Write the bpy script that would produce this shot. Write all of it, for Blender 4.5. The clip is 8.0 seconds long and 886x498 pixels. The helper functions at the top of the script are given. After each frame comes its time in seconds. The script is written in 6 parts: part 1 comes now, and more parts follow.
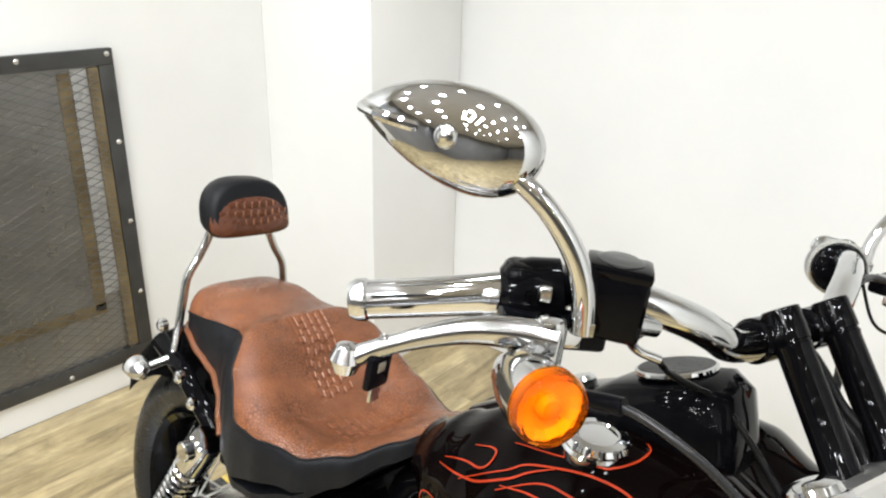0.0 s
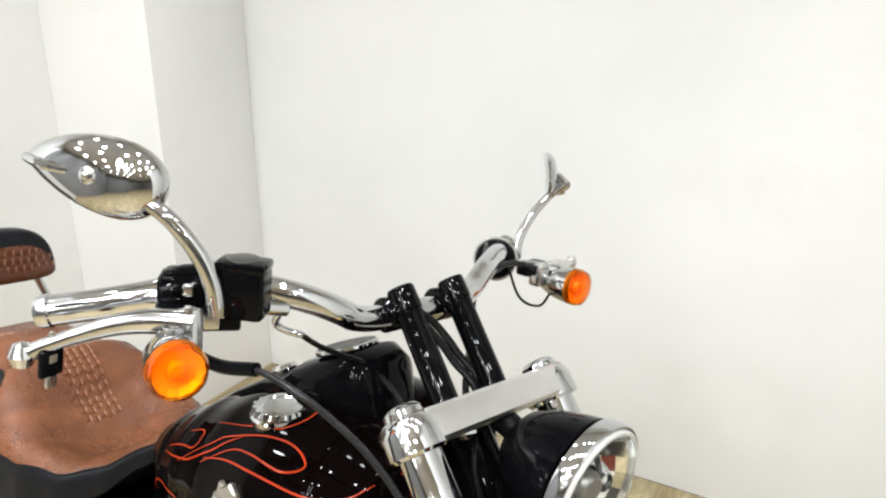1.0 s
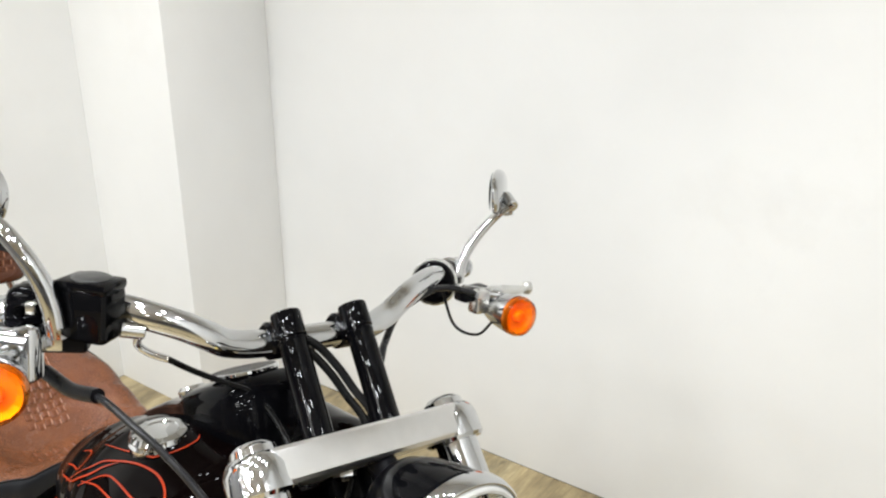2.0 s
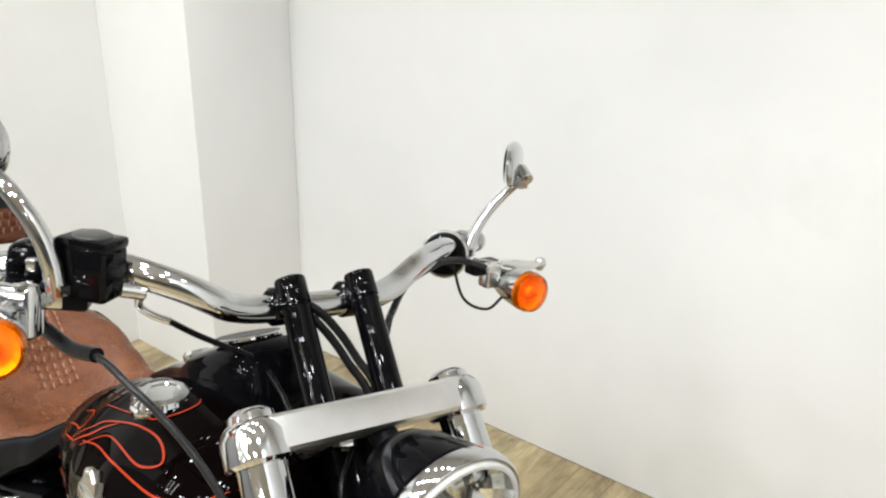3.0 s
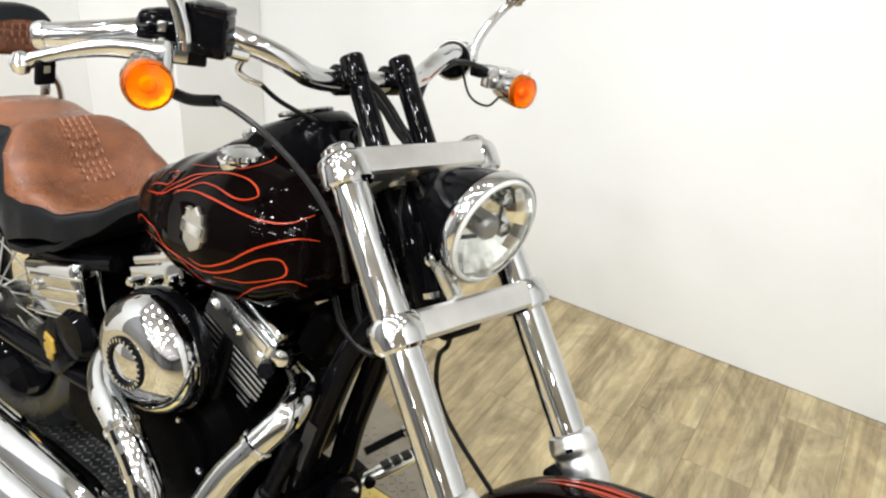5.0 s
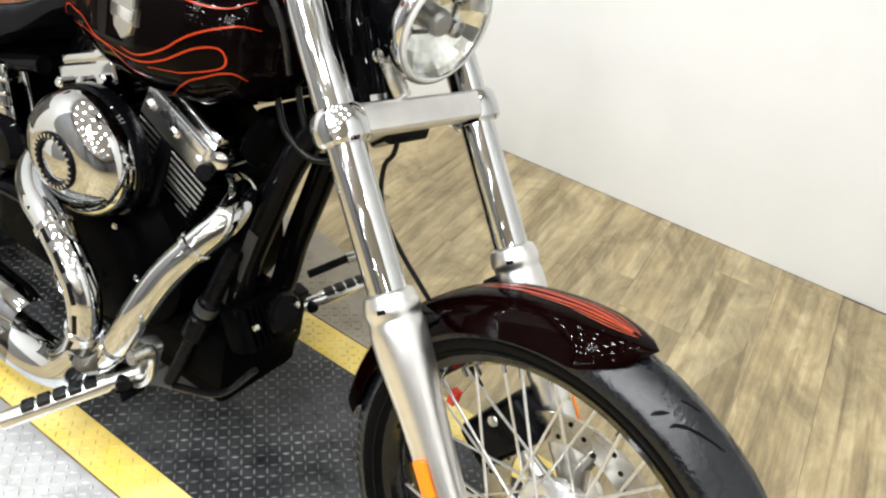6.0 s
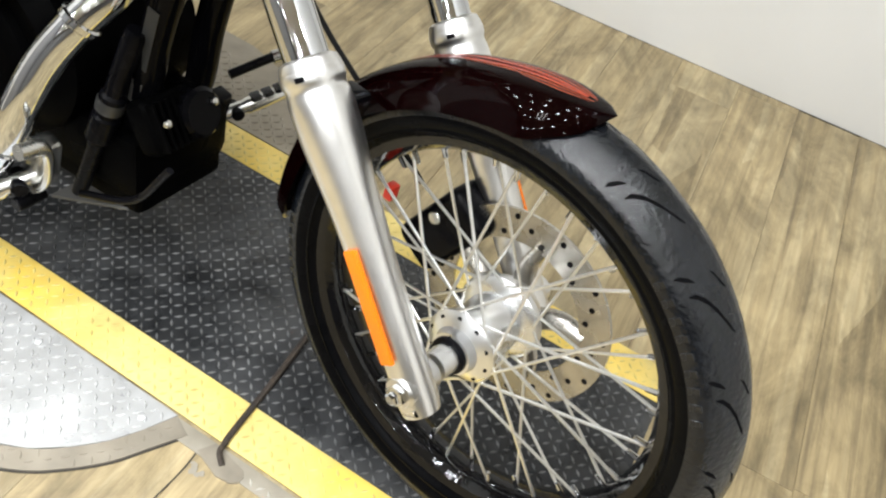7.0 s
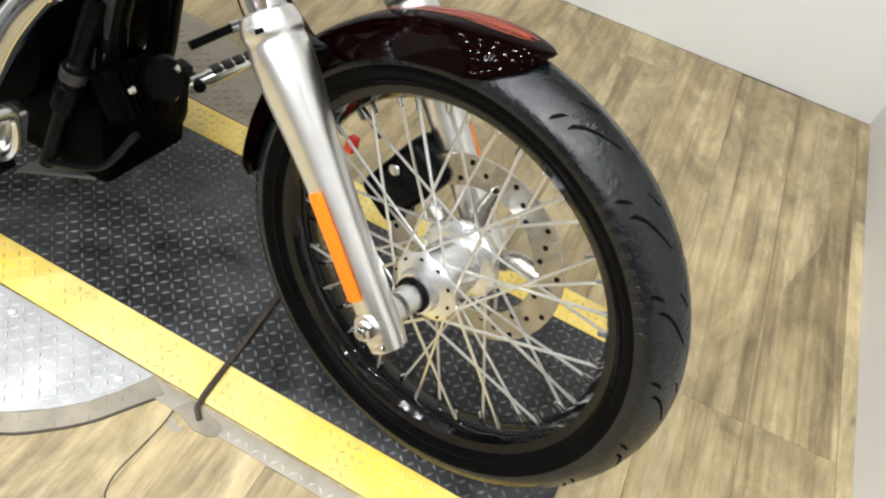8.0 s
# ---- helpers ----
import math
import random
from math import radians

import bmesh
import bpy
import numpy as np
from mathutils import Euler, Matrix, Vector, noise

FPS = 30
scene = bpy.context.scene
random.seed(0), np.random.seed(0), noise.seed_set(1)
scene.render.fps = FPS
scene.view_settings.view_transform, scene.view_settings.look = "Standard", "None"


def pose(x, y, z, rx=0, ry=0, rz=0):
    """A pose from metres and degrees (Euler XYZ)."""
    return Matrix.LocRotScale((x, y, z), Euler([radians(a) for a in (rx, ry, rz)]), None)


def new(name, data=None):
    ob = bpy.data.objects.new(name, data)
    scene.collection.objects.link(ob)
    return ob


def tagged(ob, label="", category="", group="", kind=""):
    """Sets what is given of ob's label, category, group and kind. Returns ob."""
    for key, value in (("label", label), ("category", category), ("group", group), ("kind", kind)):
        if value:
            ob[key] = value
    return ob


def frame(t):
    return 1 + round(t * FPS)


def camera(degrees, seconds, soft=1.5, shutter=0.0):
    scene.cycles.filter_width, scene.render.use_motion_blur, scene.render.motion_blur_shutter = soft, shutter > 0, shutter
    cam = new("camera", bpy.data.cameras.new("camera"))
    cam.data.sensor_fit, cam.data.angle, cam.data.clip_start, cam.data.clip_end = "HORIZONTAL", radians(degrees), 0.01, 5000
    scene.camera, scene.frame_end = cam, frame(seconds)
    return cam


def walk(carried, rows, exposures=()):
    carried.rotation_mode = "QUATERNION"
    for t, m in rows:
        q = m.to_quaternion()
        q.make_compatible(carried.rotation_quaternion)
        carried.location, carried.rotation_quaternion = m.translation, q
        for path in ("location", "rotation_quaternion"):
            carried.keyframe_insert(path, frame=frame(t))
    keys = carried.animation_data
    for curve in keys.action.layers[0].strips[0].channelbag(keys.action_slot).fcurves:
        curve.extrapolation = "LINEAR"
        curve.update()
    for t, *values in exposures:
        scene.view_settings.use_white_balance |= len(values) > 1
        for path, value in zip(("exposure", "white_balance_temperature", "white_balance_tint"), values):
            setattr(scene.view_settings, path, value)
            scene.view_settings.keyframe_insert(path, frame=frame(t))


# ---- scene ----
cam = camera(61.5, 8.0, soft=2.2)
PATH = [
    (0.0, -0.4653, -0.4660, 1.3908, 67.630, -1.450, 41.242),
    (0.5, -0.3104, -0.5583, 1.4197, 70.944, -2.295, 31.665),
    (1.0, -0.1595, -0.4968, 1.4301, 70.790, -0.074, 29.824),
    (1.5, -0.0275, -0.3648, 1.4234, 71.416, 0.538, 34.861),
    (2.8, -0.0108, -0.2917, 1.4194, 71.408, -0.555, 37.305),
    (3.0, -0.0152, -0.2882, 1.4069, 69.812, -1.214, 38.240),
    (3.5, -0.0183, -0.2670, 1.4042, 69.365, 0.939, 39.241),
    (4.0, -0.0138, -0.3294, 1.4061, 67.519, -1.502, 40.542),
    (4.5, 0.0111, -0.5122, 1.3938, 66.280, -5.312, 34.342),
    (4.7, 0.0198, -0.5719, 1.3788, 64.508, -4.555, 32.988),
    (5.8, 0.0675, -0.6385, 1.2838, 54.576, -7.688, 31.479),
    (6.0, 0.0708, -0.6325, 1.2599, 52.310, -8.618, 31.164),
    (6.5, 0.0824, -0.6154, 1.1876, 45.631, -10.023, 30.253),
    (7.0, 0.0961, -0.5937, 1.1290, 41.420, -10.430, 27.782),
    (7.5, 0.1260, -0.6321, 1.0872, 39.593, -11.120, 25.577),
    (8.0, 0.1409, -0.6647, 1.1303, 41.466, -10.743, 24.279),
]
walk(cam, [(t, pose(x, y, z, rx, ry, rz)) for t, x, y, z, rx, ry, rz in PATH], [(0.0, 0.22), (0.6, 0.14), (1.5, 0.05), (3.5, 0.06), (4.0, 0.12), (4.5, 0.18), (6.0, 0.22), (6.5, 0.14), (7.5, -0.04), (8.0, -0.02)])
# ---- light ----
world = bpy.data.worlds.new("world")
scene.world = world
world.use_nodes = True
world.node_tree.nodes["Background"].inputs[0].default_value = (0.9, 0.95, 1.0, 1)
world.node_tree.nodes["Background"].inputs[1].default_value = 0.02
scene.view_settings.exposure = 0.0

CEIL = 3.0
SPOTS = [(x, y) for y in (0.45, -0.45, -1.4, -2.5, -3.8, -5.4, -7.4) for x in (-2.2, -1.5, -0.8, -0.15, 0.5)] + [(x, y) for y in (-1.0, -3.0, -5.2, -7.4) for x in (1.7, 3.2, 5.2)]


def lamp_at(x, y, watts, size, kind="DISK", z=CEIL - 0.03, size_y=0.0, colour=(0.925, 0.965, 1.0), spread=150):
    data = bpy.data.lights.new("downlight", "AREA")
    data.shape, data.size, data.energy, data.color, data.spread = kind, size, watts, colour, radians(spread)
    if size_y:
        data.size_y = size_y
    ob = new("downlight_lamp", data)
    ob.matrix_world = pose(x, y, z)
    return ob


for sx, sy in SPOTS:
    lamp_at(sx, sy, 2.6 if sy > 0 else 8.2 if sy > -1 else 12.0, 0.10)
for k in range(3):
    lamp_at(-0.9 + 0.22 * k, -2.2, 12.0, 0.05, "RECTANGLE", CEIL - 0.05, 1.2, (1.0, 1.0, 1.0))


# ---- materials ----
def material(name, colour, rough=0.5, metal=0.0, coat=0.0, noise_scale=0.0, noise_amount=0.0, bump=0.0, bump_scale=200.0,
             grime=0.0, grime_scale=3.0, rough_var=0.0, spec=0.5, transmission=0.0, ior=1.45, tint_random=0.0):
    """A principled material with colour variation at two scales, roughness wear and fine relief."""
    m = bpy.data.materials.new(name)
    m.use_nodes = True
    nt = m.node_tree
    n, link = nt.nodes, nt.links
    p = n["Principled BSDF"]
    p.inputs["Base Color"].default_value = (*colour, 1)
    p.inputs["Roughness"].default_value = rough
    p.inputs["Metallic"].default_value = metal
    p.inputs["Coat Weight"].default_value = coat
    p.inputs["Coat Roughness"].default_value = 0.03
    p.inputs["Specular IOR Level"].default_value = spec
    p.inputs["Transmission Weight"].default_value = transmission
    p.inputs["IOR"].default_value = ior
    geo = n.new("ShaderNodeTexCoord")
    source = None
    if noise_amount or grime or tint_random:
        base = n.new("ShaderNodeRGB")
        base.outputs[0].default_value = (*colour, 1)
        source = base.outputs[0]
        for scale, amount, detail in ((noise_scale, noise_amount, 6), (grime_scale, grime, 8)):
            if not amount:
                continue
            t = n.new("ShaderNodeTexNoise")
            t.inputs["Scale"].default_value, t.inputs["Detail"].default_value = scale, detail
            link.new(geo.outputs["Object"], t.inputs["Vector"])
            r = n.new("ShaderNodeMapRange")
            r.inputs[1].default_value, r.inputs[2].default_value = 0.3, 0.7
            r.inputs[3].default_value, r.inputs[4].default_value = 1 - amount, 1 + amount * 0.5
            link.new(t.outputs[0], r.inputs[0])
            mix = n.new("ShaderNodeVectorMath")
            mix.operation = "SCALE"
            link.new(source, mix.inputs[0])
            link.new(r.outputs[0], mix.inputs["Scale"])
            source = mix.outputs[0]
        if tint_random:
            info = n.new("ShaderNodeObjectInfo")
            r = n.new("ShaderNodeMapRange")
            r.inputs[3].default_value, r.inputs[4].default_value = 1 - tint_random, 1 + tint_random
            link.new(info.outputs["Random"], r.inputs[0])
            mix = n.new("ShaderNodeVectorMath")
            mix.operation = "SCALE"
            link.new(source, mix.inputs[0])
            link.new(r.outputs[0], mix.inputs["Scale"])
            source = mix.outputs[0]
        link.new(source, p.inputs["Base Color"])
    if rough_var:
        t = n.new("ShaderNodeTexNoise")
        t.inputs["Scale"].default_value, t.inputs["Detail"].default_value = 14.0, 7
        link.new(geo.outputs["Object"], t.inputs["Vector"])
        r = n.new("ShaderNodeMapRange")
        r.inputs[1].default_value, r.inputs[2].default_value = 0.35, 0.7
        r.inputs[3].default_value, r.inputs[4].default_value = max(rough - rough_var, 0.01), rough + rough_var
        link.new(t.outputs[0], r.inputs[0])
        link.new(r.outputs[0], p.inputs["Roughness"])
    if bump:
        t = n.new("ShaderNodeTexNoise")
        t.inputs["Scale"].default_value, t.inputs["Detail"].default_value = bump_scale, 4
        link.new(geo.outputs["Object"], t.inputs["Vector"])
        bp = n.new("ShaderNodeBump")
        bp.inputs["Strength"].default_value, bp.inputs["Distance"].default_value = bump, 0.002
        link.new(t.outputs[0], bp.inputs["Height"])
        link.new(bp.outputs[0], p.inputs["Normal"])
    return m


def leather_material():
    """Saddle-brown embossed leather: cell pattern with darker creases, pebbled grain, slight gloss."""
    m = material("brown_leather", (0.178, 0.063, 0.026), 0.22, 0, 0.0, 30, 0.25, 0, 0, 0.3, 5, 0.1, spec=0.42)
    nt = m.node_tree
    n, link = nt.nodes, nt.links
    p = n["Principled BSDF"]
    geo = n.new("ShaderNodeTexCoord")
    v = n.new("ShaderNodeTexVoronoi")
    v.feature, v.inputs["Scale"].default_value = "DISTANCE_TO_EDGE", 190
    link.new(geo.outputs["Object"], v.inputs["Vector"])
    r = n.new("ShaderNodeMapRange")
    r.inputs[1].default_value, r.inputs[2].default_value = 0.0, 0.18
    link.new(v.outputs[0], r.inputs[0])
    big = n.new("ShaderNodeTexNoise")
    big.inputs["Scale"].default_value, big.inputs["Detail"].default_value = 260, 4
    link.new(geo.outputs["Object"], big.inputs["Vector"])
    add = n.new("ShaderNodeMath")
    add.operation = "ADD"
    link.new(r.outputs[0], add.inputs[0])
    link.new(big.outputs[0], add.inputs[1])
    bp = n.new("ShaderNodeBump")
    bp.inputs["Strength"].default_value, bp.inputs["Distance"].default_value = 0.40, 0.002
    link.new(add.outputs[0], bp.inputs["Height"])
    link.new(bp.outputs[0], p.inputs["Normal"])
    # the creases are darker than the cells, in uneven patches
    area = n.new("ShaderNodeTexNoise")
    area.inputs["Scale"].default_value, area.inputs["Detail"].default_value = 11, 4
    link.new(geo.outputs["Object"], area.inputs["Vector"])
    crease_dark = n.new("ShaderNodeMapRange")
    crease_dark.inputs[1].default_value, crease_dark.inputs[2].default_value = 0.42, 0.62
    crease_dark.inputs[3].default_value, crease_dark.inputs[4].default_value = 0.08, 0.55
    link.new(area.outputs[0], crease_dark.inputs[0])
    gap = n.new("ShaderNodeMath")
    gap.operation = "SUBTRACT"
    gap.inputs[0].default_value = 1.0
    link.new(r.outputs[0], gap.inputs[1])
    share = n.new("ShaderNodeMath")
    share.operation = "MULTIPLY"
    link.new(gap.outputs[0], share.inputs[0])
    link.new(crease_dark.outputs[0], share.inputs[1])
    keep = n.new("ShaderNodeMath")
    keep.operation = "SUBTRACT"
    keep.inputs[0].default_value = 1.0
    link.new(share.outputs[0], keep.inputs[1])
    tone = n.new("ShaderNodeVectorMath")
    tone.operation = "SCALE"
    link.new(p.inputs["Base Color"].links[0].from_socket, tone.inputs[0])
    link.new(keep.outputs[0], tone.inputs["Scale"])
    link.new(tone.outputs[0], p.inputs["Base Color"])
    return m


def plank_material():
    """Wood-look vinyl: staves of their own tone, long grain, dark scraped patches and knots."""
    m = bpy.data.materials.new("wood_plank")
    m.use_nodes = True
    nt = m.node_tree
    n, link = nt.nodes, nt.links
    p = n["Principled BSDF"]
    p.inputs["Specular IOR Level"].default_value = 0.4
    geo = n.new("ShaderNodeTexCoord")
    info = n.new("ShaderNodeObjectInfo")
    comb = n.new("ShaderNodeCombineXYZ")
    for k in range(3):
        link.new(info.outputs["Random"], comb.inputs[k])
    off = n.new("ShaderNodeVectorMath")
    off.operation = "MULTIPLY_ADD"
    link.new(comb.outputs[0], off.inputs[0])
    off.inputs[1].default_value = (31.0, 57.0, 0.0)
    link.new(geo.outputs["Object"], off.inputs[2])

    def noise_at(scale, detail, distortion=0.0, rough=0.5):
        st = n.new("ShaderNodeMapping")
        st.inputs["Scale"].default_value = scale
        link.new(off.outputs[0], st.inputs["Vector"])
        t = n.new("ShaderNodeTexNoise")
        t.inputs["Scale"].default_value, t.inputs["Detail"].default_value = 1.0, detail
        t.inputs["Distortion"].default_value, t.inputs["Roughness"].default_value = distortion, rough
        link.new(st.outputs[0], t.inputs["Vector"])
        return t.outputs[0]

    def remap(value, a, b, c, d):
        r = n.new("ShaderNodeMapRange")
        for k, v in enumerate((a, b, c, d)):
            r.inputs[k + 1].default_value = v
        link.new(value, r.inputs[0])
        return r.outputs[0]

    def times(a, b):
        mu = n.new("ShaderNodeMath")
        mu.operation = "MULTIPLY"
        link.new(a, mu.inputs[0])
        link.new(b, mu.inputs[1])
        return mu.outputs[0]

    # staves: long narrow cells with a wavering edge
    warp = n.new("ShaderNodeVectorMath")
    warp.operation = "MULTIPLY_ADD"
    wn = n.new("ShaderNodeTexNoise")
    wn.inputs["Scale"].default_value = 9.0
    link.new(off.outputs[0], wn.inputs["Vector"])
    link.new(wn.outputs["Color"], warp.inputs[0])
    warp.inputs[1].default_value = (0.02, 0.05, 0.0)
    link.new(off.outputs[0], warp.inputs[2])
    st = n.new("ShaderNodeMapping")
    st.inputs["Scale"].default_value = (17.0, 1.3, 0.0)
    link.new(warp.outputs[0], st.inputs["Vector"])
    cell = n.new("ShaderNodeTexVoronoi")
    cell.inputs["Scale"].default_value = 1.0
    link.new(st.outputs[0], cell.inputs["Vector"])
    tone = n.new("ShaderNodeSeparateColor")
    link.new(cell.outputs["Color"], tone.inputs[0])
    grain = noise_at((46.0, 1.5, 1.0), 9, 0.8, 0.62)
    add = n.new("ShaderNodeMath")
    add.operation = "MULTIPLY_ADD"
    link.new(tone.outputs[0], add.inputs[0])
    add.inputs[1].default_value = 0.28
    link.new(remap(grain, 0.25, 0.75, 0.10, 0.62), add.inputs[2])
    ramp = n.new("ShaderNodeValToRGB")
    e = ramp.color_ramp.elements
    e[0].position, e[0].color = 0.10, (0.150, 0.116, 0.068, 1)
    e[1].position, e[1].color = 0.90, (0.525, 0.438, 0.266, 1)
    mid = e.new(0.45)
    mid.color = (0.366, 0.285, 0.154, 1)
    link.new(add.outputs[0], ramp.inputs[0])
    patch = times(remap(noise_at((7.5, 3.4, 1.0), 8, 0.9, 0.68), 0.36, 0.60, 0.58, 1.10), remap(noise_at((30.0, 9.0, 1.0), 6, 0.8, 0.65), 0.36, 0.60, 0.84, 1.06))
    fine = noise_at((150.0, 9.0, 1.0), 5, 0.3, 0.6)
    kn = n.new("ShaderNodeTexVoronoi")
    ks = n.new("ShaderNodeMapping")
    ks.inputs["Scale"].default_value = (7.0, 3.6, 0.0)
    link.new(warp.outputs[0], ks.inputs["Vector"])
    kn.inputs["Scale"].default_value = 1.0
    link.new(ks.outputs[0], kn.inputs["Vector"])
    knots = remap(kn.outputs["Distance"], 0.02, 0.075, 0.55, 1.0)
    total = times(times(patch, remap(fine, 0.3, 0.7, 0.93, 1.05)), times(knots, remap(info.outputs["Random"], 0.0, 1.0, 0.9, 1.1)))
    sc = n.new("ShaderNodeVectorMath")
    sc.operation = "SCALE"
    link.new(ramp.outputs[0], sc.inputs[0])
    link.new(total, sc.inputs["Scale"])
    link.new(sc.outputs[0], p.inputs["Base Color"])
    link.new(remap(grain, 0.3, 0.7, 0.30, 0.46), p.inputs["Roughness"])
    bp = n.new("ShaderNodeBump")
    bp.inputs["Strength"].default_value, bp.inputs["Distance"].default_value = 0.15, 0.001
    link.new(fine, bp.inputs["Height"])
    link.new(bp.outputs[0], p.inputs["Normal"])
    return m


CHROME = material("chrome", (0.56, 0.57, 0.58), 0.05, 1.0, noise_scale=8, noise_amount=0.05, rough_var=0.03, bump=0.006, bump_scale=60)
SATIN = material("satin_steel", (0.66, 0.66, 0.64), 0.24, 1.0, noise_scale=20, noise_amount=0.1, rough_var=0.08)
ALLOY = material("cast_alloy", (0.62, 0.61, 0.58), 0.3, 1.0, noise_scale=40, noise_amount=0.12, rough_var=0.1, bump=0.1, bump_scale=500)
GLOSS = material("gloss_black", (0.0022, 0.0022, 0.0028), 0.035, 0.0, spec=0.07, noise_scale=20, noise_amount=0.2, rough_var=0.015)
TANKPAINT = material("black_tank_paint", (0.0018, 0.0009, 0.0009), 0.025, 0.0, spec=0.052, noise_scale=12, noise_amount=0.2, rough_var=0.02)
CHERRY = material("black_cherry_paint", (0.0045, 0.0006, 0.0007), 0.035, 0.0, spec=0.15, noise_scale=20, noise_amount=0.2, rough_var=0.03)
BLACK = material("satin_black", (0.003, 0.003, 0.004), 0.30, 0.0, spec=0.09, noise_scale=30, noise_amount=0.3, rough_var=0.1, bump=0.1, bump_scale=400)
WRINKLE = material("engine_black", (0.0011, 0.0011, 0.0012), 0.36, 0.0, spec=0.012, noise_scale=30, noise_amount=0.3, rough_var=0.12, bump=0.3, bump_scale=700)
RUBBER = material("tyre_rubber", (0.0060, 0.0072, 0.0095), 0.27, 0.0, spec=0.45, noise_scale=120, noise_amount=0.5, grime=0.5, grime_scale=7, rough_var=0.15, bump=0.6, bump_scale=160)
HOSE = material("black_cable", (0.006, 0.006, 0.006), 0.32, spec=0.16, rough_var=0.1)
VINYL = material("black_vinyl", (0.0065, 0.007, 0.0085), 0.40, spec=0.15, noise_scale=40, noise_amount=0.2, rough_var=0.1, bump=0.35, bump_scale=500)
LEATHER = leather_material()
FLAME = material("flame_orange", (0.32, 0.028, 0.006), 0.25, 0.0, 0.0, spec=0.25, noise_scale=30, noise_amount=0.15)
FENDER_FLAME = material("fender_flame", (0.40, 0.060, 0.018), 0.22, 0.0, 0.0, spec=0.4, noise_scale=30, noise_amount=0.3)
FLAME_DEEP = material("flame_red", (0.24, 0.016, 0.003), 0.3, 0.2, 0.0, spec=0.15, noise_scale=50, noise_amount=0.3)
AMBER = material("amber_lens", (1.0, 0.34, 0.006), 0.04, 0.0, 0.3, noise_scale=60, noise_amount=0.1, transmission=1.0, ior=1.12, bump=0.5, bump_scale=240)
BOWL = material("amber_bowl", (1.0, 0.72, 0.16), 0.45, 0.3, noise_scale=40, noise_amount=0.1)
FACET = material("silvered_reflector", (0.84, 0.85, 0.82), 0.17, 1.0, noise_scale=60, noise_amount=0.3, rough_var=0.06)
DISC = material("brake_steel", (0.46, 0.44, 0.40), 0.28, 1.0, noise_scale=40, noise_amount=0.15, rough_var=0.1)
BULB = material("amber_bulb", (1.0, 0.42, 0.02), 0.15, 0.0, 0.5, noise_scale=40, noise_amount=0.1)
SLIDER = material("brushed_alloy", (0.76, 0.755, 0.745), 0.31, 1.0, noise_scale=30, noise_amount=0.06, rough_var=0.03, bump=0.05, bump_scale=300)
SPOKE = material("bright_spoke", (0.78, 0.78, 0.76), 0.28, 0.9, noise_scale=30, noise_amount=0.1)
SEAM = material("dark_seam", (0.035, 0.03, 0.024), 0.7, noise_scale=60, noise_amount=0.3)
REFLECT = material("amber_reflector", (0.85, 0.19, 0.0), 0.25, 0.0, 0.1, bump=0.4, bump_scale=900)
GLASS = material("clear_glass", (0.97, 0.98, 0.97), 0.02, 0.0, transmission=1.0, ior=1.12, bump=0.03, bump_scale=80)
MIRROR = material("mirror_glass", (0.9, 0.92, 0.93), 0.01, 1.0, rough_var=0.01)
DARKWALL = material("grey_wall_paint", (0.24, 0.24, 0.245), 0.6, noise_scale=1.3, noise_amount=0.1, grime=0.1, grime_scale=0.8)
WALL = material("white_wall_paint", (0.835, 0.835, 0.825), 0.55, noise_scale=1.3, noise_amount=0.05, grime=0.06, grime_scale=1.1, bump=0.05, bump_scale=180)
CEILING = material("ceiling_paint", (0.68, 0.68, 0.69), 0.7, noise_scale=3, noise_amount=0.05)
PLANK = plank_material()
GREY_CABLE = material("grey_cable", (0.012, 0.012, 0.013), 0.28, spec=0.3, rough_var=0.08)
FROSTED = material("frosted_ring", (0.55, 0.55, 0.53), 0.45, noise_scale=60, noise_amount=0.1, rough_var=0.1)


def patchy(m, second, scale, low, high):
    """Blends a second colour over a material in soft uneven patches."""
    n, link = m.node_tree.nodes, m.node_tree.links
    p = n["Principled BSDF"]
    old = p.inputs["Base Color"].links[0].from_socket
    geo = n.new("ShaderNodeTexCoord")
    t = n.new("ShaderNodeTexNoise")
    t.inputs["Scale"].default_value, t.inputs["Detail"].default_value, t.inputs["Roughness"].default_value = scale, 7, 0.6
    link.new(geo.outputs["Object"], t.inputs["Vector"])
    r = n.new("ShaderNodeMapRange")
    r.inputs[1].default_value, r.inputs[2].default_value = low, high
    link.new(t.outputs[0], r.inputs[0])
    mix = n.new("ShaderNodeMix")
    mix.data_type = "RGBA"
    link.new(r.outputs[0], mix.inputs["Factor"])
    link.new(old, mix.inputs[6])
    mix.inputs[7].default_value = (*second, 1)
    link.new(mix.outputs[2], p.inputs["Base Color"])
    return m


patchy(WALL, (0.805, 0.800, 0.785), 2.3, 0.58, 0.76)
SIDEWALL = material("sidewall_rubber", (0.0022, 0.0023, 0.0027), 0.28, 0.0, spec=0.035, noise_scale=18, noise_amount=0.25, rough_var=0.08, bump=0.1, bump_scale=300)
RIMBLACK = material("rim_black", (0.002, 0.002, 0.0024), 0.05, 0.0, spec=0.40, noise_scale=20, noise_amount=0.2, rough_var=0.03, bump=0.35, bump_scale=55)
RISER = material("riser_black", (0.0018, 0.0018, 0.0023), 0.030, 0.0, spec=0.14, noise_scale=20, noise_amount=0.2, rough_var=0.02)
POLISH = material("polished_alloy", (0.82, 0.825, 0.83), 0.30, 1.0, noise_scale=30, noise_amount=0.06, rough_var=0.06)
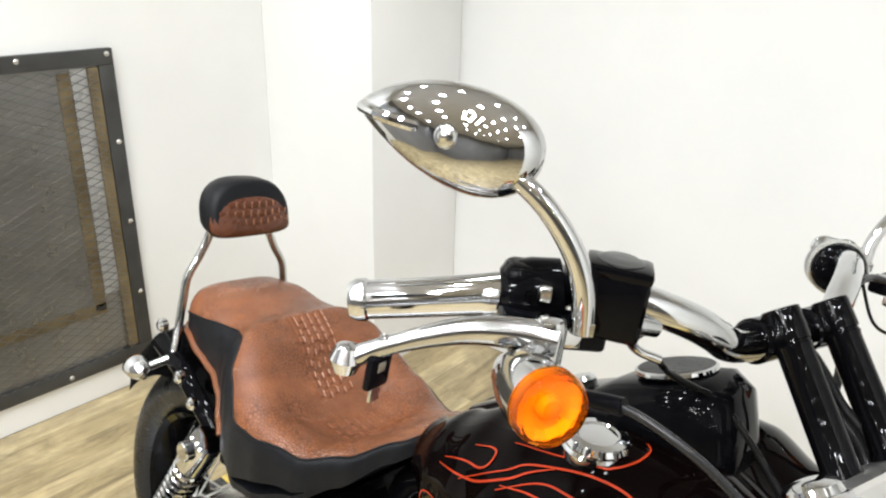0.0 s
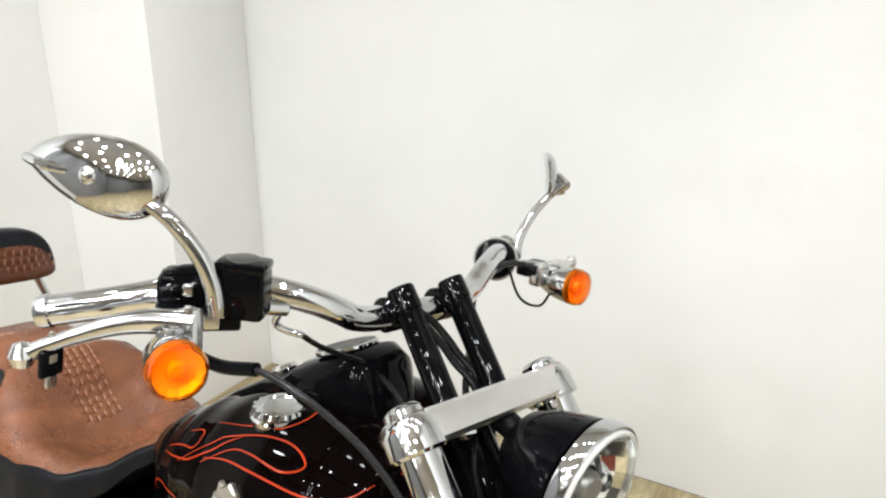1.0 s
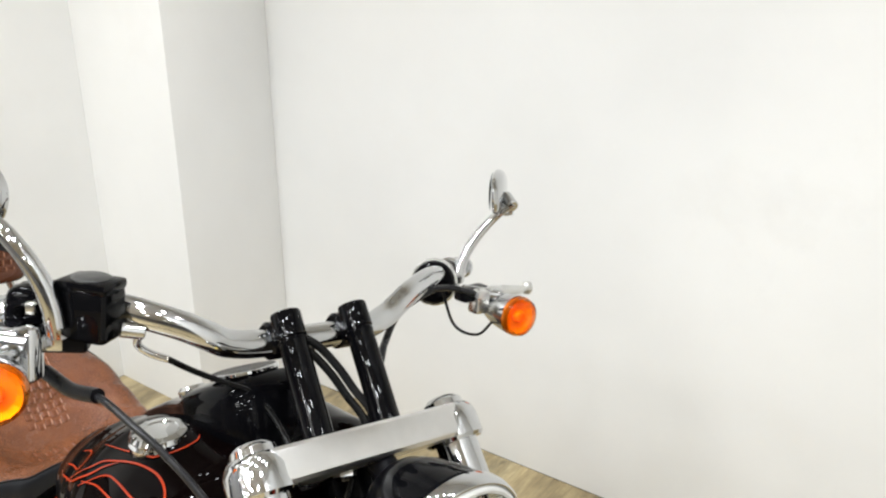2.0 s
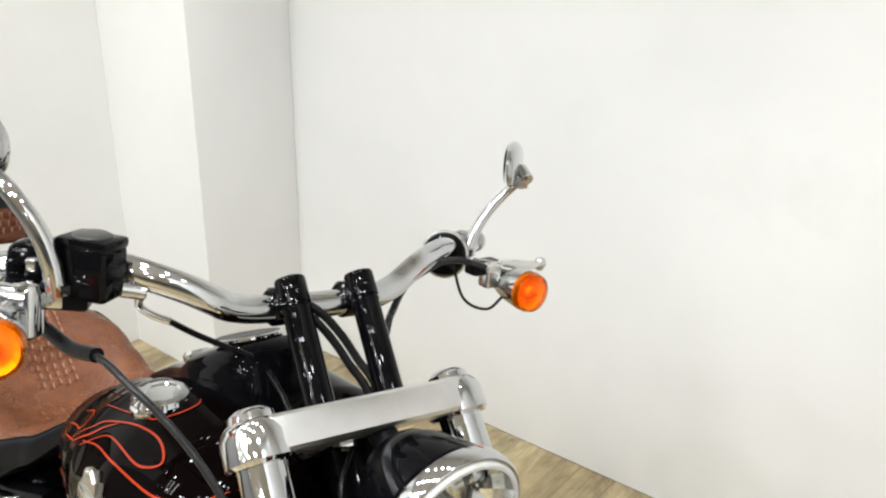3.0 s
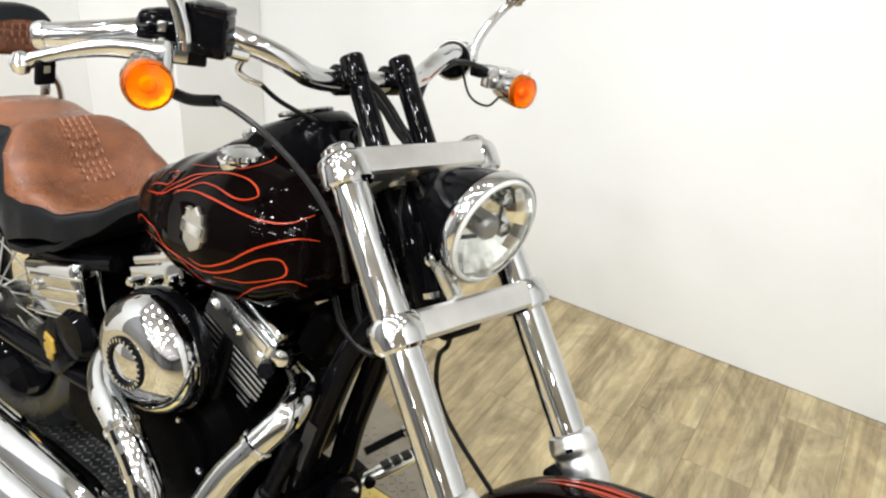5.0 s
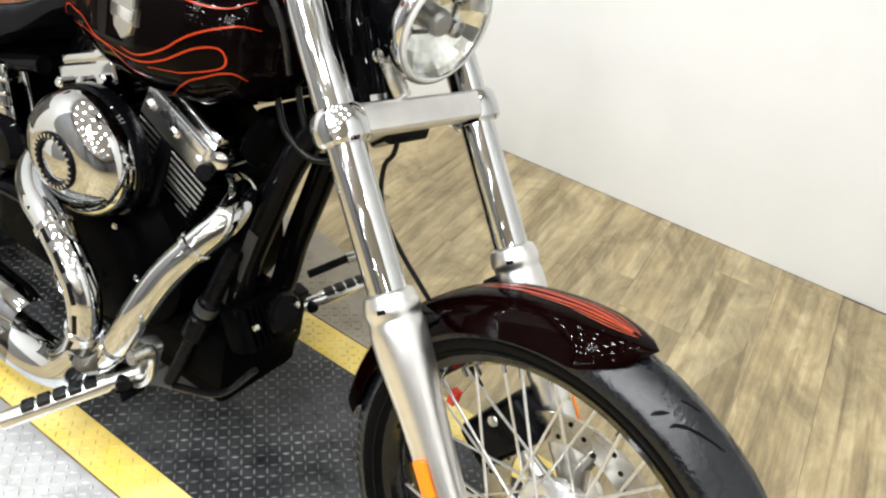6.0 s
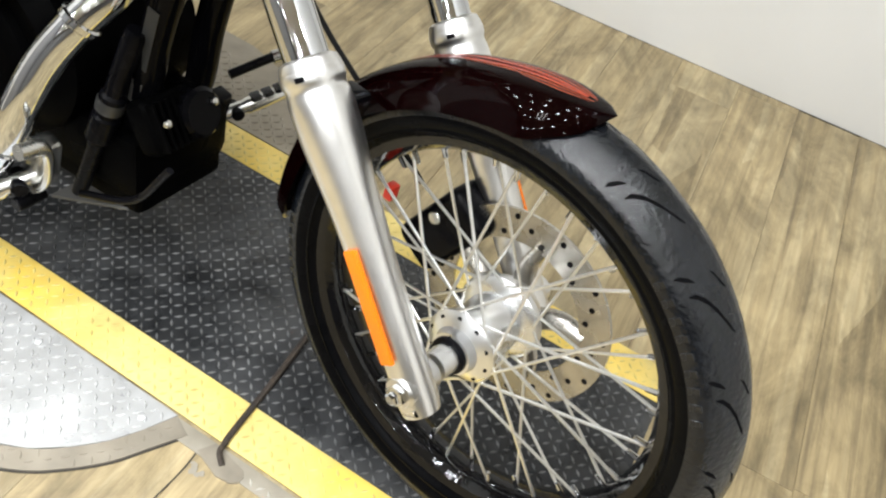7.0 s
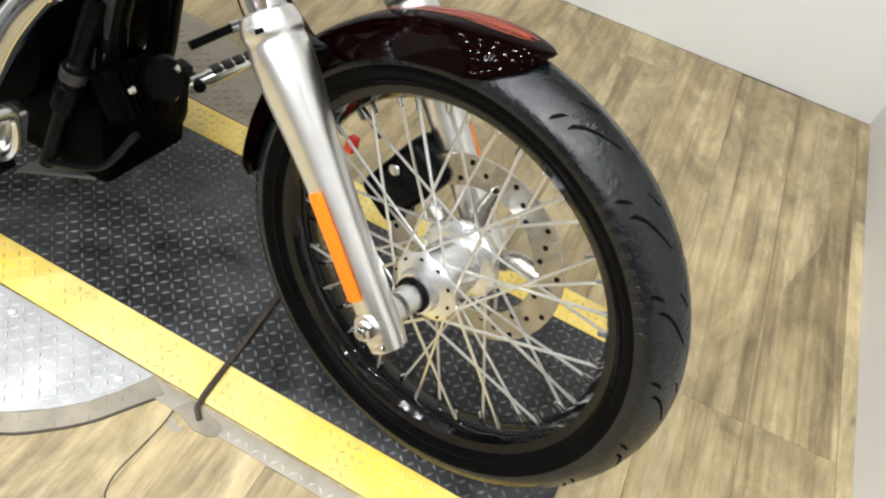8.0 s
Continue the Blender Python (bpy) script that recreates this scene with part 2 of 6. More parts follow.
SATIN_CHROME = material("satin_chrome", (0.60, 0.61, 0.63), 0.13, 1.0, noise_scale=30, noise_amount=0.08, rough_var=0.05, bump=0.02, bump_scale=120)
UNDER = material("floor_underlay", (0.10, 0.075, 0.045), 0.8, noise_scale=30, noise_amount=0.2)
PLATE_DARK = material("dark_tread_plate", (0.025, 0.026, 0.0275), 0.34, 0.3, noise_scale=25, noise_amount=0.35, grime=0.4, grime_scale=6, rough_var=0.14)
patchy(PLATE_DARK, (0.064, 0.065, 0.066), 3.2, 0.44, 0.66)
TREAD_DARK = material("worn_tread", (0.225, 0.226, 0.227), 0.36, 0.4, noise_scale=25, noise_amount=0.6, grime=0.6, grime_scale=7, rough_var=0.12)
PLATE_PALE = material("silver_tread_plate", (0.46, 0.46, 0.455), 0.36, 0.3, noise_scale=20, noise_amount=0.15, grime=0.15, grime_scale=4, rough_var=0.12)
TREAD_PALE = material("bright_tread", (0.66, 0.66, 0.655), 0.26, 0.4, noise_scale=30, noise_amount=0.15, rough_var=0.1)
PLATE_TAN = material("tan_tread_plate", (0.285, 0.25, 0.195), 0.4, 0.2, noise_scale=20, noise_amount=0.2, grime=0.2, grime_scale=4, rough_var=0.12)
TAPE = material("yellow_floor_tape", (0.73, 0.58, 0.205), 0.38, 0.0, noise_scale=30, noise_amount=0.12, grime=0.22, grime_scale=9, rough_var=0.1)
patchy(TAPE, (0.78, 0.54, 0.085), 3.2, 0.44, 0.62)
TAPE_WORN = material("worn_tape_mark", (0.69, 0.55, 0.18), 0.42, 0.0, noise_scale=18, noise_amount=0.35, grime=0.3, grime_scale=7, rough_var=0.1)
CLEAR = material("grey_edge_trim", (0.30, 0.27, 0.215), 0.4, 0.0, noise_scale=20, noise_amount=0.2, rough_var=0.1)
FRAME_GREY = material("grey_steel_frame", (0.060, 0.060, 0.058), 0.45, 0.4, noise_scale=14, noise_amount=0.25, grime=0.2, grime_scale=4, rough_var=0.1)
RUSTY = material("tarnished_frame", (0.22, 0.165, 0.085), 0.55, 0.3, noise_scale=12, noise_amount=0.4, grime=0.3, grime_scale=5, rough_var=0.1)
MESH_STEEL = material("expanded_steel", (0.17, 0.165, 0.155), 0.4, 0.7, noise_scale=20, noise_amount=0.2)
PANEL = material("brushed_back_panel", (0.30, 0.295, 0.285), 0.36, 0.75, noise_scale=5, noise_amount=0.25, grime=0.25, grime_scale=2, rough_var=0.1)
DUCT = material("dull_metal_panel", (0.115, 0.116, 0.116), 0.5, 0.3, noise_scale=5, noise_amount=0.2, grime=0.2, grime_scale=2)
GOLD = material("gold_badge", (0.75, 0.50, 0.10), 0.3, 0.8, noise_scale=80, noise_amount=0.2)
RED = material("red_plastic", (0.65, 0.04, 0.02), 0.4, noise_scale=40, noise_amount=0.1)


# ---- building tools ----
def part(name, bm, mat, parent=None, label="", angle=35, frame_=None):
    """Link a bmesh as one mesh object, under a thing or part."""
    me = bpy.data.meshes.new(name)
    bmesh.ops.recalc_face_normals(bm, faces=bm.faces)
    bm.to_mesh(me)
    bm.free()
    me.materials.append(mat)
    if len(me.polygons):
        me.polygons.foreach_set("use_smooth", [True] * len(me.polygons))
        me.set_sharp_from_angle(angle=radians(angle))
    ob = new(name, me)
    if parent:
        ob.parent = parent
    if frame_:
        ob.matrix_local = frame_
    if label:
        ob["label"] = label
    return ob


def ring_faces(bm, rings, closed=True, cap=True):
    for a, b in zip(rings, rings[1:]):
        k = len(a)
        for i in range(k if closed else k - 1):
            j = (i + 1) % k
            bm.faces.new((a[i], a[j], b[j], b[i]))
    if cap and closed:
        bm.faces.new(rings[0][::-1])
        bm.faces.new(rings[-1])


def spline(points, per=8):
    """A Catmull-Rom curve through the points."""
    ps = [Vector(p) for p in points]
    ps = [2 * ps[0] - ps[1]] + ps + [2 * ps[-1] - ps[-2]]
    out = []
    for i in range(1, len(ps) - 2):
        a, b, c, d = ps[i - 1:i + 3]
        for k in range(per):
            t = k / per
            out.append(0.5 * (2 * b + (c - a) * t + (2 * a - 5 * b + 4 * c - d) * t * t + (3 * b - a - 3 * c + d) * t ** 3))
    return out + [ps[-2]]


def tube(points, r, seg=14, per=8, bm=None, flat=1.0):
    """A round tube along a smooth curve. r: one radius, or a function of the share of the way."""
    bm = bm or bmesh.new()
    ps = spline(points, per) if per else [Vector(p) for p in points]
    rings, side = [], None
    for i, p in enumerate(ps):
        t = (ps[min(i + 1, len(ps) - 1)] - ps[max(i - 1, 0)]).normalized()
        if side is None:
            side = t.orthogonal().normalized()
        side = (side - side.dot(t) * t).normalized()
        other = t.cross(side)
        rad = r(i / (len(ps) - 1)) if callable(r) else r
        rings.append([bm.verts.new(p + rad * (math.cos(a) * side + flat * math.sin(a) * other))
                      for a in (2 * math.pi * k / seg for k in range(seg))])
    ring_faces(bm, rings)
    return bm


def lathe(profile, at=(0, 0, 0), axis=(0, 0, 1), seg=32, bm=None, cap=True, squash=1.0):
    """Turn a profile of (radius, height) round the axis at a place."""
    bm = bm or bmesh.new()
    axis = Vector(axis).normalized()
    side = axis.orthogonal().normalized()
    if abs(axis.x) < 0.9:
        side = (Vector((1, 0, 0)) - axis.x * axis).normalized()
    other = axis.cross(side)
    rings = []
    for r, h in profile:
        rings.append([bm.verts.new(Vector(at) + h * axis + max(r, 1e-4) * (math.cos(a) * side + squash * math.sin(a) * other))
                      for a in (2 * math.pi * k / seg for k in range(seg))])
    ring_faces(bm, rings, True, cap)
    return bm


def block(size, at=(0, 0, 0), bevel=0.004, turn=None, bm=None, seg=2):
    """A box with rounded edges."""
    out = bm or bmesh.new()
    b = bmesh.new()
    bmesh.ops.create_cube(b, size=1)
    bmesh.ops.scale(b, vec=size, verts=b.verts)
    if bevel:
        bmesh.ops.bevel(b, geom=b.edges[:], offset=bevel, segments=seg, affect="EDGES", profile=0.6)
    m = Matrix.Translation(at) @ (turn if turn else Matrix.Identity(4))
    bmesh.ops.transform(b, matrix=m, verts=b.verts)
    if bm:
        tmp = bpy.data.meshes.new("tmp")
        b.to_mesh(tmp)
        out.from_mesh(tmp)
        bpy.data.meshes.remove(tmp)
        b.free()
        return out
    out.free()
    return b


def rod(a, b, r, seg=14, bm=None, cap_r=0.15):
    """A straight rod with softened ends."""
    a, b = Vector(a), Vector(b)
    d = b - a
    e = min(r * cap_r, d.length * 0.2)
    return lathe([(r - e, 0), (r, e), (r, d.length - e), (r - e, d.length)], a, d, seg, bm)


def empty(name, m=None):
    ob = new(name)
    ob.empty_display_size = 0.1
    if m:
        ob.matrix_world = m
    return ob


def stand(origin, yaw, lean):
    """The frame of a thing that is turned by yaw and leans to its left, in degrees."""
    cy, sy, cl, sl = math.cos(radians(yaw)), math.sin(radians(yaw)), math.cos(radians(lean)), math.sin(radians(lean))
    across, up = Vector((-sy, cy, 0)), Vector((0, 0, 1))
    m = Matrix((Vector((cy, sy, 0)), cl * across - sl * up, sl * across + cl * up)).transposed().to_4x4()
    m.translation = origin
    return m


def shared(name, bm, mat):
    """A mesh for many alike pieces."""
    me = bpy.data.meshes.new(name)
    bmesh.ops.recalc_face_normals(bm, faces=bm.faces)
    bm.to_mesh(me)
    bm.free()
    me.materials.append(mat)
    me.polygons.foreach_set("use_smooth", [True] * len(me.polygons))
    me.set_sharp_from_angle(angle=radians(35))
    return me


def piece(name, me, parent, m):
    ob = new(name, me)
    ob.parent = parent
    ob.matrix_local = m
    return ob


# ---- the room ----
X0, X1, Y0, Y1, HX1 = -2.625, 0.787, -8.5, 1.50, 6.4
COL_X, COL_Y = -2.10, 1.09


def wall(name, lo, hi, label, mat=WALL):
    size = [b - a for a, b in zip(lo, hi)]
    at = [(a + b) / 2 for a, b in zip(lo, hi)]
    return tagged(part(name, block(size, at, 0.003), mat), label, "wall", kind="structure")


wall("wall_north", (COL_X, Y1, 0), (X1 + 0.12, Y1 + 0.12, CEIL), "white painted plain showroom wall behind the motorcycle")
wall("wall_column", (X0, COL_Y, 0), (COL_X, Y1 + 0.12, CEIL), "white painted boxed-out column in the room corner")
wall("wall_west", (X0 - 0.12, -1.4, 0), (X0, Y1 + 0.12, CEIL), "white painted wall that carries the steel mesh panel")
# Unseen stretch, made grey so that the chrome reflects something dark.
wall("wall_west_far", (X0 - 0.12, Y0, 0), (X0, -1.4, CEIL), "unseen stretch of west wall, grey to darken the chrome", DARKWALL)
wall("wall_east", (X1, -0.55, 0), (X1 + 0.12, Y1, CEIL), "white painted end wall of the showroom corner")
wall("wall_south", (X0 - 0.12, Y0 - 0.12, 0), (HX1 + 0.12, Y0, CEIL), "grey painted wall across the showroom", DARKWALL)
wall("wall_hall", (HX1, Y0, 0), (HX1 + 0.12, Y1 + 0.12, CEIL), "grey painted far wall of the showroom", DARKWALL)
wall("wall_return", (X1 + 0.12, Y1, 0), (HX1, Y1 + 0.12, CEIL), "grey painted wall beyond the corner", DARKWALL)
tagged(part("ceiling", block((HX1 - X0 + 0.24, Y1 - Y0 + 0.24, 0.1), ((X0 + HX1) / 2, (Y0 + Y1) / 2, CEIL + 0.05), 0), CEILING),
       "dark flat ceiling with round downlights", "ceiling", kind="structure")
floor = tagged(part("floor", block((HX1 - X0, Y1 - Y0, 0.1), ((X0 + HX1) / 2, (Y0 + Y1) / 2, -0.056), 0), UNDER),
               "wood-look vinyl plank floor", "floor", kind="structure")
# ---- the motorcycle ----
BODY = stand((0.0297, 0.0515, 0.0004), -2.5, 8.5)
FRONT = stand((-0.0125, -0.0497, 0.0005), -14.15, 8.55)
STEER = BODY.inverted() @ FRONT
bike = tagged(empty("motorcycle", BODY), "black cruiser motorcycle with orange flame pinstripes and brown leather seat", "motorcycle")


def body(name, bm, mat, label="", angle=35):
    return part(name, bm, mat, bike, label, angle)


def front(name, bm, mat, label="", angle=35):
    return part(name, bm, mat, bike, label, angle, STEER)


# front wheel
AX = Vector((0.003, 0, 0.347))
TYRE_R, TYRE_W, RIM_R = 0.348, 0.050, 0.272


TYRE_SHAPE = [(0.05, 0.72), (0.17, 0.88), (0.32, 0.98), (0.46, 1.0), (0.60, 0.94), (0.72, 0.80), (0.85, 0.58), (0.95, 0.30), (1.0, 0.0)]


def tyre_line(radius, half, rim, side):
    """(radius, across) from the bead over the sidewall and shoulder to the crown, on one side."""
    return [(rim + (radius - rim) * p.x, side * half * max(p.y, 0.0)) for p in spline([(r, y, 0) for r, y in TYRE_SHAPE], 4)]


def tyre_bm(radius, half, rim, at):
    prof = tyre_line(radius, half, rim, -1) + tyre_line(radius, half, rim, 1)[::-1][1:]
    prof += [(rim - 0.006, half * 0.62), (rim - 0.006, -half * 0.62)]
    bm = bmesh.new()
    rings = []
    for k in range(96):
        a = 2 * math.pi * k / 96
        rings.append([bm.verts.new((at[0] + r * math.cos(a), at[1] + y, at[2] + r * math.sin(a))) for r, y in prof])
    rings.append(rings[0])
    ring_faces(bm, rings, True, False)
    return bm


LONG_GROOVE = ((3, 0.001, 0.0), (4, 0.0060, 0.024), (6, 0.0078, 0.080), (8, 0.0074, 0.125), (10, 0.0060, 0.150), (12, 0.001, 0.158))
SHORT_GROOVE = ((9, 0.001, 0.0), (10, 0.0052, 0.012), (12, 0.0060, 0.026), (14, 0.001, 0.034))
CROWN_SLIT = ((1, 0.001, 0.0), (2, 0.0046, 0.022), (3, 0.0046, 0.050), (4, 0.001, 0.066))


def groove_bm(radius, half, side, course):
    """One slanted groove of the tread, a shallow dark wedge: (step from the crown, width, turn) along it."""
    bm = bmesh.new()
    rows = []
    line = tyre_line(radius, half, RIM_R, side)
    last = len(line) - 1
    for back, w, da in course:
        r, y = line[last - back]
        rows.append([bm.verts.new(((r + 0.0005) * math.cos(da + q), y * 1.006, (r + 0.0005) * math.sin(da + q))) for q in (-w / radius / 2, w / radius / 2)])
    ring_faces(bm, rows, False, False)
    return bm


GROOVE = material("tyre_groove", (0.0025, 0.0025, 0.003), 0.8, spec=0.05, noise_scale=20, noise_amount=0.1)
RIM_LINE = [(-0.010, 0.030), (-0.001, 0.034), (0.005, 0.036), (0.004, 0.030), (-0.004, 0.025), (-0.009, 0.014), (-0.010, 0.0)]
RIM_BACK = [(-0.022, 0.0), (-0.021, 0.010), (-0.016, 0.020), (-0.010, 0.030)]
rim_profile = [(RIM_R + r, -y) for r, y in RIM_LINE] + [(RIM_R + r, y) for r, y in RIM_LINE[-2::-1]] + [(RIM_R + r, y) for r, y in RIM_BACK[-2::-1]] + [(RIM_R + r, -y) for r, y in RIM_BACK[1:]]
wheel = front("front_wheel", lathe(rim_profile, AX, (0, 1, 0), 72, cap=False), RIMBLACK, "black steel spoked rim")
tyre = part("tyre", tyre_bm(TYRE_R, TYRE_W, RIM_R, AX), RUBBER, wheel, "black rubber tyre with slanted grooves", 60)
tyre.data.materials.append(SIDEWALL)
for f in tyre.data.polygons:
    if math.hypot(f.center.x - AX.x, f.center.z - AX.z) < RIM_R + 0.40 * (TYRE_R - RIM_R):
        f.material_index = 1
for side in (-1, 1):
    for course, start in ((LONG_GROOVE, 0.25 * side), (SHORT_GROOVE, 0.25 * side + 0.45), (CROWN_SLIT, 0.25 * side + 0.62)):
        groove_me = shared("tread_groove", groove_bm(TYRE_R, TYRE_W, side, course), GROOVE)
        for k in range(18):
            piece("tread_groove", groove_me, tyre, Matrix.Translation(AX) @ Matrix.Rotation(2 * math.pi * (k + start) / 18, 4, "Y"))
for s, y in ((-1, -TYRE_W * 0.86), (1, TYRE_W * 0.86)):
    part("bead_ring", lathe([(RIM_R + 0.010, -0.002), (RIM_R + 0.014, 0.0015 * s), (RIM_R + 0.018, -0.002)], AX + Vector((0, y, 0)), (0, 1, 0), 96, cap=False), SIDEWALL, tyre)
mark_me = shared("raised_mark", block((0.009, 0.002, 0.014), (0, 0, 0), 0.0009, seg=1), RUBBER)
for k in list(range(9)) + list(range(20, 26)):
    a = radians(58 - 3.6 * k) if k < 10 else radians(200 - 3.6 * (k - 20))
    r, across = tyre_line(TYRE_R, TYRE_W, RIM_R, -1)[13]
    piece("raised_mark", mark_me, tyre, Matrix.Translation(AX + Vector((r * math.cos(a), across, r * math.sin(a)))) @ Matrix.Rotation(math.pi / 2 - a, 4, "Y"))
hub = lathe([(0.013, -0.100), (0.020, -0.099), (0.020, -0.066), (0.030, -0.064), (0.033, -0.052), (0.046, -0.047), (0.052, -0.043), (0.052, -0.039), (0.049, -0.034), (0.045, -0.028), (0.042, -0.01), (0.043, 0.02),
             (0.042, 0.034), (0.060, 0.038), (0.064, 0.042), (0.064, 0.050), (0.054, 0.062), (0.050, 0.074), (0.024, 0.080), (0.013, 0.082)], AX, (0, 1, 0), 48)
hub_ob = part("hub", hub, POLISH, wheel, "polished alloy hub with drilled flanges")
part("axle_seal", lathe([(0.021, -0.072), (0.026, -0.070), (0.026, -0.064), (0.021, -0.063)], AX, (0, 1, 0), 32), BLACK, hub_ob)
flange_me = shared("flange_hole", lathe([(0.0032, -0.0005), (0.0032, 0.0010)], (0, 0, 0), (0, -1, 0), 12), BLACK)
for k in range(10):
    a = 2 * math.pi * k / 10
    piece("flange_hole", flange_me, hub_ob, Matrix.Translation(AX + Vector((0.0445 * math.cos(a), -0.0470, 0.0445 * math.sin(a)))))
spoke_bm = rod((0, 0, 0), (0, 0, 1), 0.0022, 8)
spoke_me = bpy.data.meshes.new("spoke")
spoke_bm.to_mesh(spoke_me)
spoke_bm.free()
spoke_me.materials.append(SPOKE)
for k in range(40):
    s = -1 if k % 2 else 1
    cross = 1 if (k // 2) % 2 else -1
    a = 2 * math.pi * k / 40
    p = AX + Vector((0.048 * math.cos(a + cross * 1.05), s * 0.042, 0.048 * math.sin(a + cross * 1.05)))
    q = AX + Vector(((RIM_R - 0.016) * math.cos(a), s * 0.006, (RIM_R - 0.016) * math.sin(a)))
    ob = new("spoke", spoke_me)
    ob.parent = wheel
    d = q - p
    ob.matrix_local = Matrix.Translation(p) @ d.to_track_quat("Z", "Y").to_matrix().to_4x4() @ Matrix.Diagonal((1, 1, d.length, 1))
nip_bm = lathe([(0.003, 0), (0.0038, 0.003), (0.0032, 0.016), (0.002, 0.018)], (0, 0, 0), (0, 0, 1), 8)
nip_me = bpy.data.meshes.new("spoke_nipple")
nip_bm.to_mesh(nip_me)
nip_bm.free()
nip_me.materials.append(CHROME)
for k in range(40):
    a = 2 * math.pi * k / 40
    s = -1 if k % 2 else 1
    q = AX + Vector(((RIM_R - 0.020) * math.cos(a), s * 0.006, (RIM_R - 0.020) * math.sin(a)))
    ob = new("spoke_nipple", nip_me)
    ob.parent = wheel
    ob.matrix_local = Matrix.Translation(q) @ (AX - q).to_track_quat("Z", "Y").to_matrix().to_4x4()


def disc_bm(outer, inner, thick, at):
    """The flat ring of a brake disc."""
    return lathe([(inner, -thick / 2), (outer, -thick / 2), (outer, thick / 2), (inner, thick / 2), (inner, -thick / 2)], at, (0, 1, 0), 64, cap=False)


disc = part("brake_disc", disc_bm(0.150, 0.104, 0.005, AX + Vector((0, 0.078, 0))), DISC, wheel, "drilled steel brake disc")
hole_me = shared("disc_hole", lathe([(0.0042, -0.0031), (0.0042, 0.0031)], (0, 0, 0), (0, 1, 0), 10), BLACK)
for k in range(36):
    a = 2 * math.pi * k / 36
    rr = (0.114, 0.127, 0.140)[k % 3]
    piece("disc_hole", hole_me, disc, Matrix.Translation(AX + Vector((rr * math.cos(a), 0.078, rr * math.sin(a)))))
for k in range(5):
    a = 2 * math.pi * k / 5 + 0.3
    u = Vector((math.cos(a), 0, math.sin(a)))
    w = Vector((-math.sin(a), 0, math.cos(a)))
    arm = tube([AX + Vector((0, 0.076, 0)) + u * 0.040, AX + Vector((0, 0.080, 0)) + u * 0.075 + w * 0.008, AX + Vector((0, 0.078, 0)) + u * 0.112], lambda t: 0.016 - 0.003 * t, 12, 5, flat=0.4)
    part("disc_carrier", arm, DISC, wheel)

# fork
U = Vector((-0.663, 0, 0.749))
FORK_Y, FORK_L = 0.136, 0.115
for y in (-FORK_Y, FORK_L):
    base = AX + Vector((0, y, 0))
    slider = front("fork_slider", lathe([(0.016, -0.040), (0.024, -0.037), (0.0262, -0.02), (0.0258, 0.09), (0.0270, 0.16), (0.0305, 0.24), (0.0352, 0.30), (0.0364, 0.335),
                                         (0.0352, 0.350), (0.0338, 0.355), (0.0338, 0.360), (0.0350, 0.363), (0.0348, 0.380), (0.032, 0.388), (0.026, 0.391)], base, U, 40), SLIDER, "brushed alloy fork slider")
    part("seal_ring", lathe([(0.0348, 0.362), (0.0360, 0.365), (0.0360, 0.375), (0.0348, 0.378)], base, U, 40), SLIDER, slider)
    slot_out = (Vector((0.749, 0, 0.663)) * 0.45 + Vector((0, -0.89, 0))).normalized()
    slot_turn = Matrix((slot_out.cross(U), slot_out, U)).transposed().to_4x4()
    part("collar_slot", block((0.011, 0.003, 0.006), base + U * 0.370 + slot_out * 0.0352, 0.001, slot_turn), BLACK, slider)
    front("fork_tube", lathe([(0.0255, 0.385), (0.0255, 0.60), (0.0255, 0.82)], base, U, 36), CHROME, "bright chrome fork tube")
    part("axle_clamp", rod(base + Vector((0, -0.027, 0)), base + Vector((0, 0.030, 0)), 0.022, 24), SLIDER, slider)
    if y < 0:
        part("axle_nut", lathe([(0.014, 0), (0.014, 0.008), (0.009, 0.010), (0.009, 0.014), (0.006, 0.016)], base + Vector((0, -0.026, 0)), (0, -1, 0), 6), CHROME, slider)
        part("pinch_bolt", rod(base + Vector((0.014, -0.02, -0.026)), base + Vector((0.03, -0.02, -0.012)), 0.006, 8), CHROME, slider)
    fwd = Vector((0.749, 0, 0.663))
    out = Vector((0, math.copysign(1, y), 0))
    m = Matrix((fwd, out, U)).transposed().to_4x4()
    part("fork_reflector", block((0.020, 0.007, 0.142), base + U * 0.1110 + out * 0.030 + fwd * 0.004, 0.003, m), REFLECT, slider, "long amber reflector strip")

# yokes
for s, name in ((0.822, "upper_yoke"), (0.600, "lower_yoke")):
    mid = AX + U * s
    fwd = Vector((0.749, 0, 0.663))
    m = Matrix((fwd, Vector((0, 1, 0)), U)).transposed().to_4x4()
    bm = block((0.040, FORK_Y + FORK_L, 0.040), mid + fwd * 0.012 + Vector((0, (FORK_L - FORK_Y) / 2, 0)), 0.010, m, seg=3)
    block((0.09, 0.12, 0.030), mid - fwd * 0.035, 0.012, m, bm)
    yoke = front(name, bm, SLIDER, "satin alloy fork yoke")
    for y in (-FORK_Y, FORK_L):
        at = mid + Vector((0, y, 0))
        if name == "upper_yoke":
            prof = [(0.032, -0.024), (0.0355, -0.020), (0.0355, 0.004), (0.033, 0.013), (0.028, 0.019), (0.025, 0.020), (0.0235, 0.027), (0.018, 0.032), (0.010, 0.034), (0.004, 0.0345)]
        else:
            prof = [(0.032, -0.024), (0.0365, -0.019), (0.0375, -0.004), (0.0365, 0.014), (0.031, 0.021)]
        part("fork_clamp", lathe(prof, at, U, 36), CHROME, yoke)
neck = lathe([(0.030, 0.58), (0.034, 0.60), (0.034, 0.80), (0.03, 0.82)], AX - Vector((0.749, 0, 0.663)) * 0.062, U, 24)
